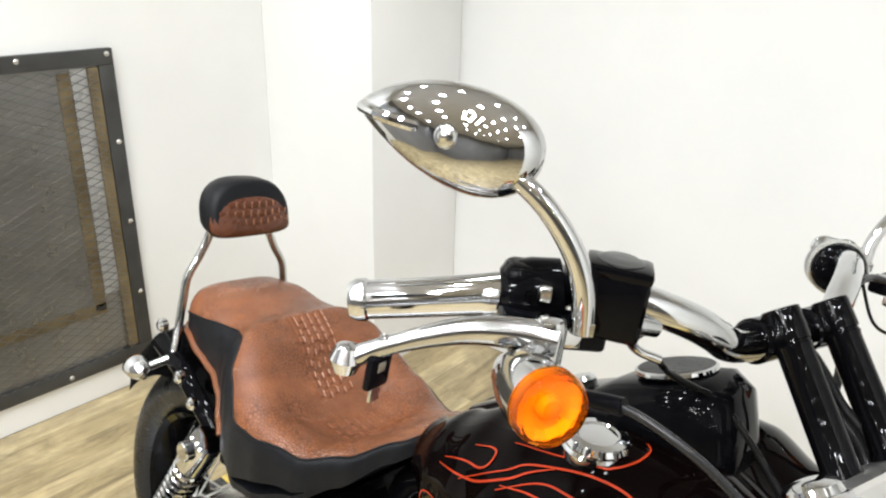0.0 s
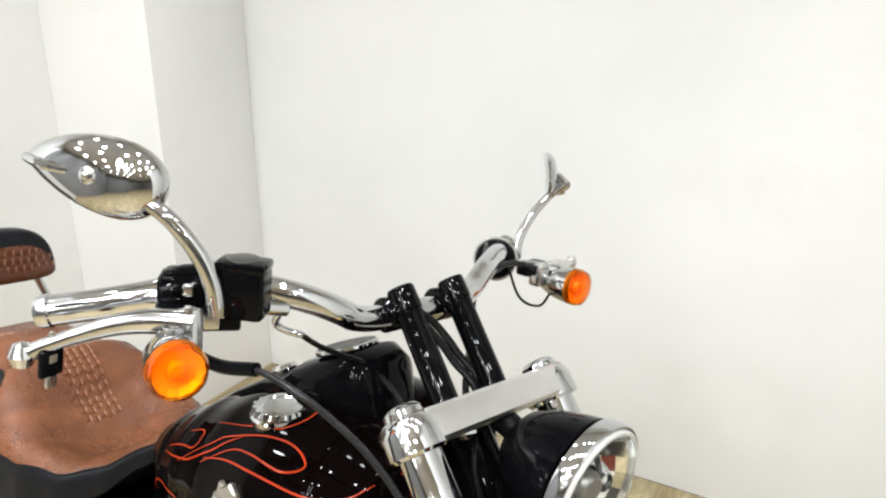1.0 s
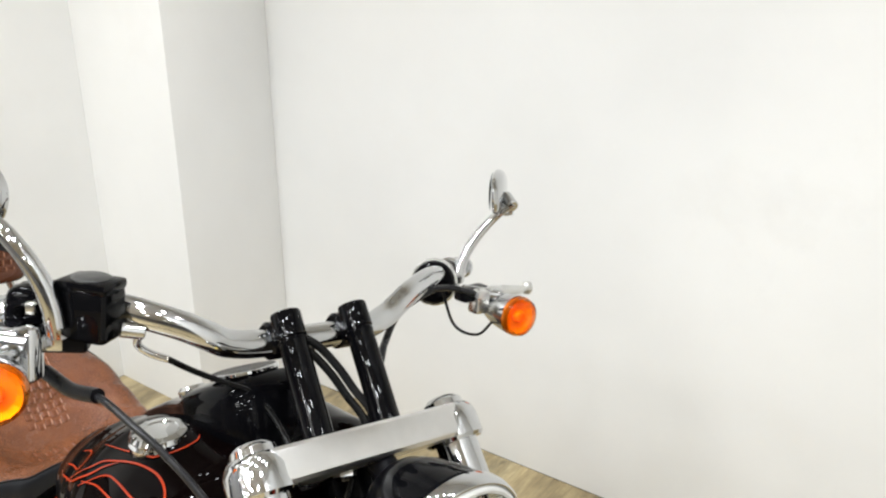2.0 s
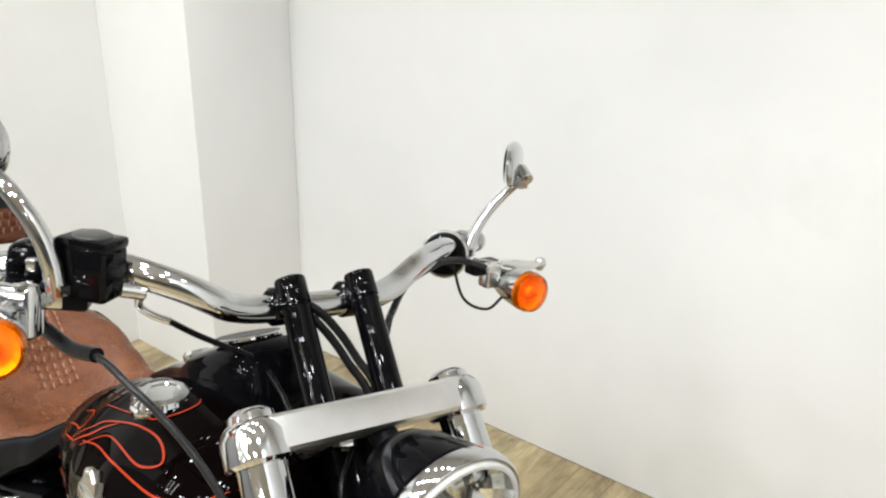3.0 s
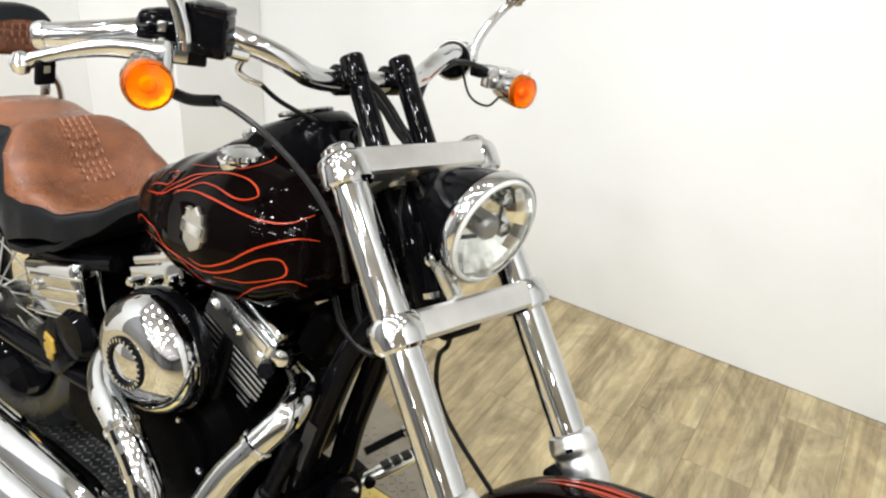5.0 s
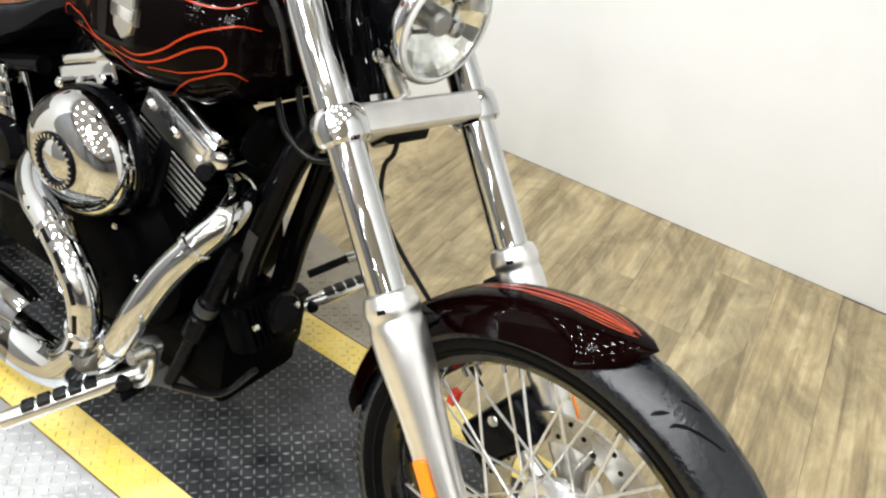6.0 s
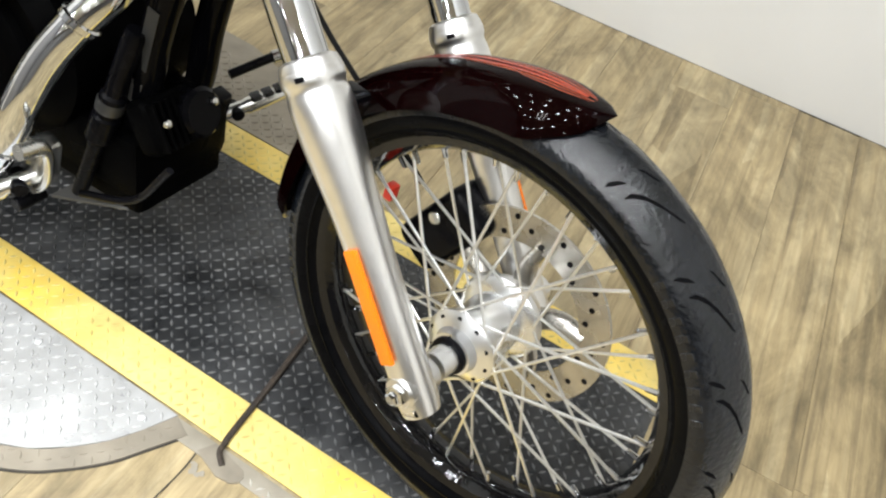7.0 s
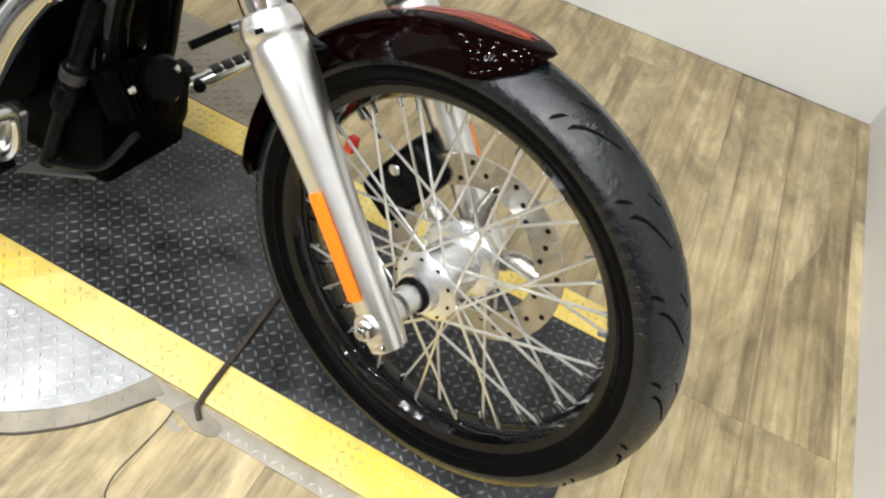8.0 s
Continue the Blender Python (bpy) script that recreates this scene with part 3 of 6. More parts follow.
front("steering_neck", neck, GLOSS, "black steering head")

# headlamp
AIM = Vector((1, 0, -0.10)).normalized()
LAMP = Vector((-0.388, 0, 0.922))
lamp_shell = front("headlamp", lathe([(0.004, -0.118), (0.026, -0.114), (0.046, -0.099), (0.060, -0.073), (0.070, -0.043), (0.0755, -0.022), (0.074, -0.020), (0.071, -0.040), (0.05, -0.09), (0.004, -0.11)], LAMP, AIM, 48), GLOSS, "black headlamp bowl")
part("trim_ring", lathe([(0.0775, -0.016), (0.0805, -0.014), (0.0818, -0.006), (0.0812, 0.002), (0.0790, 0.005), (0.0775, 0.005), (0.0765, 0.002), (0.0762, -0.010)], LAMP, AIM, 64, cap=False), CHROME, lamp_shell, "chrome trim ring")
part("lens_gasket", lathe([(0.0762, 0.001), (0.0755, 0.0065), (0.0730, 0.0085), (0.0700, 0.0085), (0.0690, 0.003)], LAMP, AIM, 64, cap=False), FROSTED, lamp_shell, "pale ring round the headlamp glass")
part("reflector", lathe([(0.0745, 0.000), (0.072, -0.008), (0.066, -0.016), (0.057, -0.024), (0.046, -0.031), (0.034, -0.036), (0.022, -0.039), (0.012, -0.040)], LAMP, AIM, 22, cap=False), FACET, lamp_shell, "silvered faceted reflector", 3)
part("lens", lathe([(0.0700, 0.006), (0.066, 0.012), (0.050, 0.019), (0.026, 0.024), (0.001, 0.0255)], LAMP, AIM, 48, cap=False), GLASS, lamp_shell, "clear headlamp glass").visible_shadow = False
part("bulb_shield", lathe([(0.004, -0.006), (0.013, -0.007), (0.0170, -0.012), (0.0175, -0.020), (0.016, -0.040)], LAMP, AIM, 28), PANEL, lamp_shell, "grey bulb shield")
ups = Vector((0, 0, 1)) - AIM.z * AIM
for a, b in ((0.034, 0.030), (-0.036, 0.022), (0.042, -0.012), (-0.042, -0.016), (0.004, 0.046), (-0.020, 0.044)):
    base_d = -0.040 + 0.9 * (a * a + b * b) / 0.072 ** 2 * 0.030
    part("reflector_dimple", lathe([(0.0120, base_d - 0.004), (0.0110, base_d + 0.008), (0.0095, base_d + 0.009), (0.008, base_d + 0.002), (0.001, base_d)], LAMP + Vector((0, a, 0)) + ups * b, AIM, 16), CHROME, lamp_shell)
for a in (-0.5, 0.5, 2.6, 3.7):
    d2 = Vector((0, math.cos(a), 0)) + ups * math.sin(a)
    part("shield_leg", rod(LAMP + AIM * -0.014 + d2 * 0.019, LAMP + AIM * -0.040 + d2 * 0.050, 0.0028, 8), DUCT, lamp_shell)
bracket = block((0.062, 0.012, 0.024), (-0.410, -0.045, 0.848), 0.004, Matrix.Rotation(radians(38), 4, "Y"), seg=2)
bracket_ob = front("headlamp_bracket", bracket, SATIN, "bright metal headlamp bracket")
part("bracket_bolt", lathe([(0.011, 0), (0.011, 0.006), (0.008, 0.011), (0.002, 0.013)], (-0.434, -0.051, 0.868), (0.3, -1, 0.1), 18), CHROME, bracket_ob)
stem_rod = front("stem_cover", rod((-0.497, -0.026, 0.893), (-0.442, -0.026, 0.795), 0.0095, 16), GLOSS, "black tube between the yokes")
part("tube_nut", lathe([(0.013, 0), (0.013, 0.008), (0.010, 0.011)], (-0.444, -0.026, 0.799), (-0.5, 0, 0.86), 6), CHROME, stem_rod)
front("yoke_nut", lathe([(0.014, 0), (0.014, 0.009), (0.009, 0.014), (0.003, 0.015)], (-0.560, -0.020, 0.930), (0.55, -0.2, -0.8), 6), CHROME, "chrome nut under the upper yoke")
front("lamp_wire", tube([(-0.545, -0.020, 0.925), (-0.520, -0.045, 0.900), (-0.500, -0.050, 0.870), (-0.505, -0.035, 0.840)], 0.0030, 8), HOSE, "thin black headlamp wire")
front("headlamp_stem", rod(LAMP + Vector((-0.10, 0, 0.02)), LAMP + Vector((-0.15, 0, 0.035)), 0.016), BLACK)

# front fender
def fender_radius(t):
    """The crown of the front fender over the axle: a lifted tip, close over the tyre, wider behind."""
    return 0.364 - 0.007 * min(1.0, t / 0.22) ** 0.8 + 0.020 * max(0.0, t - 0.25) ** 2


fender_bm = bmesh.new()
rows = []
N_F = 44
for k in range(N_F + 1):
    t = k / N_F
    a = radians(84.8 + 105.2 * t)
    r = fender_radius(t)
    nose = min(1.0, (t / 0.10) ** 0.5) if t < 0.10 else 1.0
    tail = 1.0 if t < 0.93 else max(0.25, ((1 - t) / 0.07) ** 0.5)
    w = 0.062 * nose * tail
    drop = 0.046 * nose * tail
    row = []
    for j in range(13):
        u = -1 + 2 * j / 12
        y = w * math.copysign(abs(u) ** 0.8, u) if abs(u) < 0.999 else w * u
        rr = r - drop * abs(u) ** 3.2
        row.append(fender_bm.verts.new((AX.x + rr * math.cos(a), y, AX.z + rr * math.sin(a))))
    rows.append(row)
ring_faces(fender_bm, rows, False, False)
bmesh.ops.solidify(fender_bm, geom=fender_bm.faces[:], thickness=0.003)
fender = front("front_fender", fender_bm, CHERRY, "black cherry front fender with an orange flame", 50)
FLICKS = [((0.12, 0.00), (0.30, 0.05), (0.55, 0.08), (0.80, 0.06)), ((0.09, 0.05), (0.22, 0.11), (0.40, 0.14), (0.60, 0.14)), ((0.10, 0.10), (0.16, 0.17), (0.25, 0.20), (0.36, 0.20)),
          ((0.12, 0.02), (0.36, 0.04), (0.60, 0.05), (0.90, 0.03))]


def fender_point(t, u, lift):
    t *= 0.46
    a = radians(84.8 + 105.2 * t)
    nose = min(1.0, (t / 0.10) ** 0.5) if t < 0.10 else 1.0
    rr = fender_radius(t) - 0.046 * nose * abs(u) ** 3.2 + lift
    return Vector((AX.x + rr * math.cos(a), 0.062 * nose * math.copysign(abs(u) ** 0.8, u), AX.z + rr * math.sin(a)))


for s in (-1, 1):
    for flick, w in zip(FLICKS, (0.026, 0.020, 0.016, 0.060)):
        bm = bmesh.new()
        rows = []
        path = spline([(t, s * u, 0) for t, u in flick], 10)
        for k, p in enumerate(path):
            q = k / (len(path) - 1)
            half = w * 0.5 * math.sin(math.pi * min(1, 0.08 + 0.92 * q)) ** 0.7 + 0.004
            rows.append([bm.verts.new(fender_point(max(p.x, 0.001), max(-0.98, min(0.98, p.y + half * e)), 0.0012)) for e in (-1, -0.33, 0.33, 1)])
        ring_faces(bm, rows, False, False)
        part("flame_lick", bm, FLAME_DEEP if flick is FLICKS[3] else FENDER_FLAME, fender, "orange painted flame")
for y in (-1, 1):
    part("fender_bracket", block((0.034, 0.040, 0.010), AX + U * 0.350 + Vector((-0.004, y * 0.082, -0.016)), 0.003), GLOSS, fender)

# caliper and front brake line
cal = block((0.080, 0.062, 0.150), AX + Vector((-0.138, 0.084, 0.040)), 0.020, Matrix.Rotation(radians(28), 4, "Y"), seg=4)
block((0.055, 0.070, 0.090), AX + Vector((-0.150, 0.090, 0.028)), 0.016, Matrix.Rotation(radians(28), 4, "Y"), cal, 3)
caliper = front("brake_caliper", cal, BLACK, "black front brake caliper")
part("caliper_bolt", rod(AX + Vector((-0.150, 0.050, 0.06)), AX + Vector((-0.150, 0.112, 0.06)), 0.010, 12), SATIN, caliper)
front("brake_hose", tube([(-0.425, 0.005, 0.765), (-0.430, 0.012, 0.720), (-0.446, 0.016, 0.690), (-0.443, 0.020, 0.642), (-0.421, 0.025, 0.602), (-0.384, 0.035, 0.564), (-0.345, 0.045, 0.532), (-0.300, 0.058, 0.495), (-0.240, 0.072, 0.452), (-0.20, 0.080, 0.42)], 0.0040, 10), HOSE, "black rubber brake hose")
part("hose_clip", block((0.014, 0.016, 0.024), (-0.196, 0.004, 0.440), 0.003), RED, caliper, "red plastic hose clip")
front("hose_guide", block((0.055, 0.075, 0.022), (-0.425, 0.0, 0.765), 0.005), BLACK)

# risers and handlebar
for y in (-0.046, 0.046):
    top, low = Vector((-0.672, y, 1.081)), Vector((-0.566, y, 0.953))
    d = (top - low).normalized()
    L = (top - low).length
    riser = front("riser", lathe([(0.0200, 0), (0.0195, 0.008), (0.0172, 0.014), (0.0168, L - 0.040), (0.0176, L - 0.037), (0.0176, L - 0.035), (0.0166, L - 0.034), (0.0166, L - 0.032), (0.0182, L - 0.031), (0.0182, L - 0.003), (0.0172, L)], low, d, 32), RISER, "gloss black handlebar riser")
    part("clamp_cap", rod(Vector((-0.680, y - 0.019, 1.046)), Vector((-0.680, y + 0.019, 1.046)), 0.0225, 28), RISER, riser)
BAR = [(-0.855, -0.396, 1.053), (-0.800, -0.325, 1.074), (-0.765, -0.275, 1.089), (-0.727, -0.225, 1.093), (-0.699, -0.190, 1.086), (-0.683, -0.160, 1.076), (-0.675, -0.135, 1.064), (-0.675, -0.110, 1.052),
       (-0.677, -0.06, 1.045), (-0.677, 0.06, 1.045), (-0.692, 0.112, 1.050), (-0.704, 0.145, 1.062), (-0.716, 0.175, 1.073), (-0.740, 0.225, 1.080), (-0.770, 0.275, 1.074), (-0.800, 0.325, 1.066), (-0.855, 0.396, 1.053)]
handlebar = front("handlebar", tube(BAR, 0.0162, 20, 8), CHROME, "chrome drag handlebar")
for s in (-1, 1):
    g0, g1 = Vector((-0.782, s * 0.300, 1.077)), Vector((-0.858, s * 0.400, 1.052))
    d = g1 - g0
    L = d.length
    prof = [(0.0150, 0), (0.0185, 0.003), (0.0185, 0.016), (0.0172, 0.018), (0.0172, L - 0.012), (0.0190, L - 0.010), (0.0190, L - 0.002), (0.0160, L + 0.004), (0.008, L + 0.006)]
    grip = part("grip", lathe(prof, g0, d, 32), SATIN_CHROME, handlebar, "chrome hand grip with rubber inlays")
    gu = d.normalized()
    gs = gu.orthogonal().normalized()
    for k in range(3):
        o = (math.cos(2.1 * k + 0.9) * gs + math.sin(2.1 * k + 0.9) * gu.cross(gs))
        part("grip_inlay", rod(g0 + gu * 0.024 + o * 0.0158, g0 + gu * (L - 0.016) + o * 0.0158, 0.0020, 8), RUBBER, grip)
    if s < 0:
        sw = Vector((-0.766, s * 0.280, 1.084))
        part("switch_housing", lathe([(0.020, -0.028), (0.029, -0.024), (0.031, 0), (0.029, 0.022), (0.022, 0.028)], sw, d, 28), GLOSS, handlebar, "black switch housing")
        top_turn = Matrix.Rotation(math.atan2(d.y, d.x), 4, "Z")
        part("switch_top", block((0.062, 0.044, 0.034), sw + Vector((0.002, 0, 0.010)), 0.015, top_turn, seg=5), GLOSS, handlebar, "rounded gloss black switch housing")
        part("switch_button", block((0.012, 0.010, 0.014), sw + Vector((0.030, -0.016, 0.012)), 0.004, top_turn, seg=3), SATIN, handlebar)
        part("switch_button", block((0.010, 0.010, 0.010), sw + Vector((0.024, -0.026, 0.008)), 0.003, top_turn), WRINKLE, handlebar)
        perch = Vector((-0.732, -0.286, 1.066))
        lever = part("lever_perch", block((0.034, 0.088, 0.024), perch, 0.005, Matrix.Rotation(-0.47, 4, "Z"), seg=3), BLACK, handlebar, "black lever perch")
        part("perch_face", block((0.006, 0.040, 0.020), perch + Vector((0.014, -0.004, 0)), 0.003, Matrix.Rotation(-0.47, 4, "Z")), CHROME, handlebar)
        blade = tube([(-0.712, -0.300, 1.066), (-0.735, -0.328, 1.067), (-0.755, -0.358, 1.063), (-0.772, -0.392, 1.053), (-0.787, -0.424, 1.040), (-0.792, -0.436, 1.033)],
                     lambda t: 0.019 - 0.011 * min(1, t * 1.5) + 0.002 * t, 16, 6, flat=0.85)
        lathe([(0.002, -0.014), (0.009, -0.011), (0.0135, 0), (0.009, 0.011), (0.002, 0.014)], (-0.795, -0.440, 1.032), (0, 0, 1), 18, blade)
        part("lever", blade, SATIN_CHROME, lever, "bright brake lever with a ball end")
        part("lever_pivot", lathe([(0.004, 0.024), (0.012, 0.022), (0.014, 0.016), (0.014, -0.030), (0.010, -0.034), (0.003, -0.036)], (-0.716, -0.304, 1.062), (0, 0, 1), 20), CHROME, lever)
    else:
        sw = Vector((-0.776, 0.272, 1.061))
        part("switch_housing", lathe([(0.018, -0.030), (0.030, -0.026), (0.0345, -0.018), (0.0345, 0.018), (0.030, 0.028), (0.020, 0.032)], sw, d, 32), GLOSS, handlebar, "round gloss black switch housing")
        part("housing_rim", lathe([(0.0345, -0.020), (0.0365, -0.016), (0.0365, -0.010), (0.0345, -0.006)], sw, d, 36), SATIN, handlebar)
        part("switch_button", block((0.010, 0.012, 0.010), sw + Vector((0.028, -0.010, -0.016)), 0.003), WRINKLE, handlebar)
        perch = Vector((-0.722, 0.300, 1.056))
        lever = part("lever_perch", block((0.026, 0.060, 0.020), perch, 0.006, Matrix.Rotation(0.15, 4, "Z"), seg=3), BLACK, handlebar, "black clutch lever perch")
        part("perch_face", block((0.006, 0.038, 0.022), perch + Vector((0.016, 0.012, 0.001)), 0.003, Matrix.Rotation(0.15, 4, "Z")), SATIN, handlebar)
        blade = tube([(-0.708, 0.315, 1.058), (-0.712, 0.350, 1.057), (-0.721, 0.395, 1.051), (-0.730, 0.428, 1.048)], lambda t: 0.013 - 0.006 * t, 14, 6, flat=0.8)
        lathe([(0.002, -0.011), (0.007, -0.009), (0.0105, 0), (0.007, 0.009), (0.002, 0.011)], (-0.732, 0.433, 1.048), (0, 0, 1), 16, blade)
        part("lever", blade, SATIN, lever, "bright clutch lever with a ball end")
# brake fluid reservoir
res_turn = Matrix.Rotation(radians(-48), 4, "Z")
resv = front("brake_reservoir", block((0.042, 0.054, 0.056), (-0.707, -0.248, 1.096), 0.008, res_turn, seg=3), RISER, "black brake fluid reservoir")
part("reservoir_lid", block((0.043, 0.055, 0.012), (-0.707, -0.248, 1.126), 0.005, res_turn), RISER, resv)
part("lid_boss", lathe([(0.019, 0), (0.019, 0.002), (0.015, 0.004), (0.004, 0.004)], (-0.707, -0.248, 1.131), (0, 0, 1), 24), FRAME_GREY, resv)
part("banjo", rod((-0.700, -0.222, 1.076), (-0.694, -0.198, 1.072), 0.0088, 14), CHROME, resv)
front("brake_line", tube([(-0.704, -0.170, 1.033), (-0.711, -0.135, 1.009), (-0.705, -0.100, 0.991), (-0.693, -0.070, 0.976), (-0.660, -0.050, 0.945), (-0.600, -0.040, 0.890)],
                         0.0036, 10), HOSE, "black braided brake line")
front("brake_line_ferrule", tube([(-0.700, -0.200, 1.070), (-0.716, -0.198, 1.050), (-0.714, -0.185, 1.038), (-0.703, -0.168, 1.032)], 0.0044, 12), CHROME)
# throttle cables
front("throttle_cable", tube([(-0.778, -0.284, 1.040), (-0.772, -0.276, 1.010), (-0.720, -0.264, 1.008), (-0.664, -0.251, 1.019), (-0.613, -0.235, 1.008), (-0.584, -0.215, 0.987), (-0.554, -0.195, 0.960), (-0.523, -0.175, 0.922), (-0.500, -0.160, 0.879), (-0.500, -0.140, 0.820)], 0.0039, 12), GREY_CABLE, "black throttle cable over the tank")
front("cable_boot", tube([(-0.772, -0.276, 1.010), (-0.720, -0.264, 1.008), (-0.668, -0.252, 1.020)], 0.0078, 14), BLACK)
front("clutch_cable", tube([(-0.705, 0.290, 1.060), (-0.713, 0.262, 1.068), (-0.718, 0.238, 1.071), (-0.716, 0.205, 1.068), (-0.712, 0.155, 1.044), (-0.684, 0.115, 1.02), (-0.658, 0.09, 1.004), (-0.640, 0.070, 0.920), (-0.580, 0.050, 0.800)], 0.0050, 12), GREY_CABLE, "grey clutch cable")
for dy, dz in ((0.0, 0.0), (0.010, 0.006)):
    front("wiring_loom", tube([(-0.662, dy - 0.038, dz + 1.048), (-0.649, dy - 0.020, dz + 1.036), (-0.635, dy, dz + 1.012), (-0.620, dy + 0.015, dz + 0.987), (-0.593, dy + 0.028, dz + 0.960), (-0.555, dy + 0.030, dz + 0.905)], 0.0052, 10), HOSE, "black cable between the risers")

# turn signals
for s, at in ((-1, Vector((-0.672, -0.342, 1.040))), (1, Vector((-0.660, 0.335, 1.036)))):
    sig = front("turn_signal", lathe([(0.004, -0.066), (0.013, -0.062), (0.021, -0.048), (0.027, -0.028), (0.0295, -0.008), (0.030, 0.0), (0.027, 0.0)], at, (1, -0.25 if s < 0 else 0.0, 0.03), 36), CHROME, "chrome bullet turn signal body")
    aim = Vector((1, -0.25 if s < 0 else 0.0, 0.03)).normalized()
    lens = part("lens", lathe([(0.0285, 0.001), (0.0300, 0.003), (0.0300, 0.010), (0.0275, 0.017), (0.018, 0.0215), (0.001, 0.023), (0.001, 0.020), (0.017, 0.0185), (0.025, 0.015), (0.027, 0.009), (0.027, 0.001), (0.0285, 0.001)], at, aim, 40, cap=False), AMBER, sig, "amber signal lens")
    lens.visible_shadow = False
    part("reflector", lathe([(0.0265, 0.004), (0.020, -0.001), (0.011, -0.004), (0.004, -0.0045)], at + aim * 0.005, aim, 14, cap=False), BOWL, sig, "", 3)
    part("bulb", lathe([(0.0085, -0.004), (0.0105, 0.004), (0.008, 0.010), (0.001, 0.012)], at + aim * 0.002, aim, 16), BULB, sig, "amber bulb")
    part("signal_arm", rod(at + Vector((-0.030, 0, 0.02)), Vector((-0.730, s * 0.285, 1.060)), 0.009, 12), CHROME, sig)
    part("signal_mount", block((0.022, 0.026, 0.036), at + Vector((-0.045, -s * 0.035, 0.012)), 0.005), SATIN, sig)
    if s > 0:
        part("signal_wire", tube([at + Vector((-0.035, -s * 0.01, -0.02)), at + Vector((-0.03, -s * 0.045, -0.035)), at + Vector((-0.045, -s * 0.08, -0.02)), at + Vector((-0.07, -s * 0.09, 0.03))], 0.0022, 8), HOSE, sig)

# mirrors
def mirror_bm(at, along, face, length, height, depth):
    """A teardrop shell: pointed at one end, round at the other; the chrome back bulges along face."""
    bm = bmesh.new()
    along, face = along.normalized(), face.normalized()
    up = along.cross(face).normalized()
    if up.z < 0:
        up = -up
    ring = []
    for k in range(40):
        a = 2 * math.pi * k / 40
        c, s_ = math.cos(a), math.sin(a)
        q = min(max(0.5 - 0.5 * c, 0.0), 1.0)
        if s_ >= 0:
            hgt = 0.46 * height * q ** 0.62 * (1 - q) ** 0.45 / 0.479
        else:
            hgt = -0.54 * height * q ** 0.92 * (1 - q) ** 0.48 / 0.42
        ring.append((c * length / 2, hgt + 0.035 * length * (1 - q)))
    rows = []
    for sc, dep in ((0.97, -0.25), (1.0, 0.0), (0.97, 0.30), (0.86, 0.62), (0.66, 0.86), (0.38, 0.97), (0.08, 1.0)):
        rows.append([bm.verts.new(at + along * x * sc + up * (y * sc) + face * depth * dep) for x, y in ring])
    ring_faces(bm, rows)
    return bm


MIRRORS = [  # side, shell middle, long axis, back direction, stem
    (-1, (-0.818, -0.357, 1.208), (-0.88, -0.47, 0.02), (0.47, -0.88, 0.05), [(-0.704, -0.280, 1.075), (-0.706, -0.286, 1.110), (-0.716, -0.298, 1.142), (-0.738, -0.318, 1.174), (-0.768, -0.340, 1.196)]),
    (1, (-0.764, 0.368, 1.206), (-0.660, 0.751, 0.02), (0.751, 0.660, 0.12), [(-0.752, 0.292, 1.066), (-0.756, 0.304, 1.100), (-0.750, 0.322, 1.136), (-0.736, 0.342, 1.170), (-0.712, 0.352, 1.196)]),
]
for s, at, along, face, stem in MIRRORS:
    at, along, face = Vector(at), Vector(along), Vector(face)
    tip, base = Vector(stem[-1]), Vector(stem[0])
    mir = front("mirror_stem", tube(stem, lambda t: (0.0108 if s < 0 else 0.0088) - 0.0025 * t, 16, 8), CHROME, "curved chrome mirror stem")
    part("mirror_head", mirror_bm(at, along, face, 0.168 - 0.012 * (s + 1), 0.086 - 0.010 * (s + 1), 0.030 - 0.008 * (s + 1)), CHROME, mir, "teardrop chrome mirror shell")
    part("mirror_glass", mirror_bm(at - face.normalized() * 0.008, along, -face, 0.158 - 0.012 * (s + 1), 0.077 - 0.010 * (s + 1), 0.002), MIRROR, mir, "mirror glass")
    fdir, adir = face.normalized(), along.normalized()
    lift = Vector((0, 0, 0.002))
    if s < 0:
        part("mirror_spine", tube([at + adir * (0.072 - 0.012 * k) + fdir * (0.0105 + 0.0205 * math.sin(math.pi * min(1, (k + 0.6) / 7.0)) ** 0.8) + lift + Vector((0, 0, 0.006 * (1 - k / 6))) for k in range(7)], 0.0052, 10, 4), CHROME, mir, "raised chrome spine")
        boss = part("mount_boss", lathe([(0.0105, -0.006), (0.0100, 0.003), (0.0085, 0.0055), (0.007, 0.0065)], at - adir * 0.012 + fdir * 0.027 + lift, fdir, 24), CHROME, mir, "raised mounting boss")
        part("boss_screw", lathe([(0.004, 0), (0.004, 0.002), (0.002, 0.003)], at - adir * 0.012 + fdir * 0.0333 + lift, fdir, 12), SATIN, boss)
    part("stem_nut", lathe([(0.012, 0), (0.012, 0.010), (0.009, 0.012)], base, (0, 0, 1), 6), CHROME, mir)
    part("head_pivot", rod(tip - Vector((0, 0, 0.006)), tip + (at - tip) * 0.5, 0.010, 14), CHROME, mir)
    part("pivot_knuckle", lathe([(0.004, -0.012), (0.012, -0.010), (0.014, 0), (0.012, 0.010), (0.004, 0.012)], tip + (at - tip) * 0.35 - Vector((0, 0, 0.014)), face, 16), CHROME, mir)

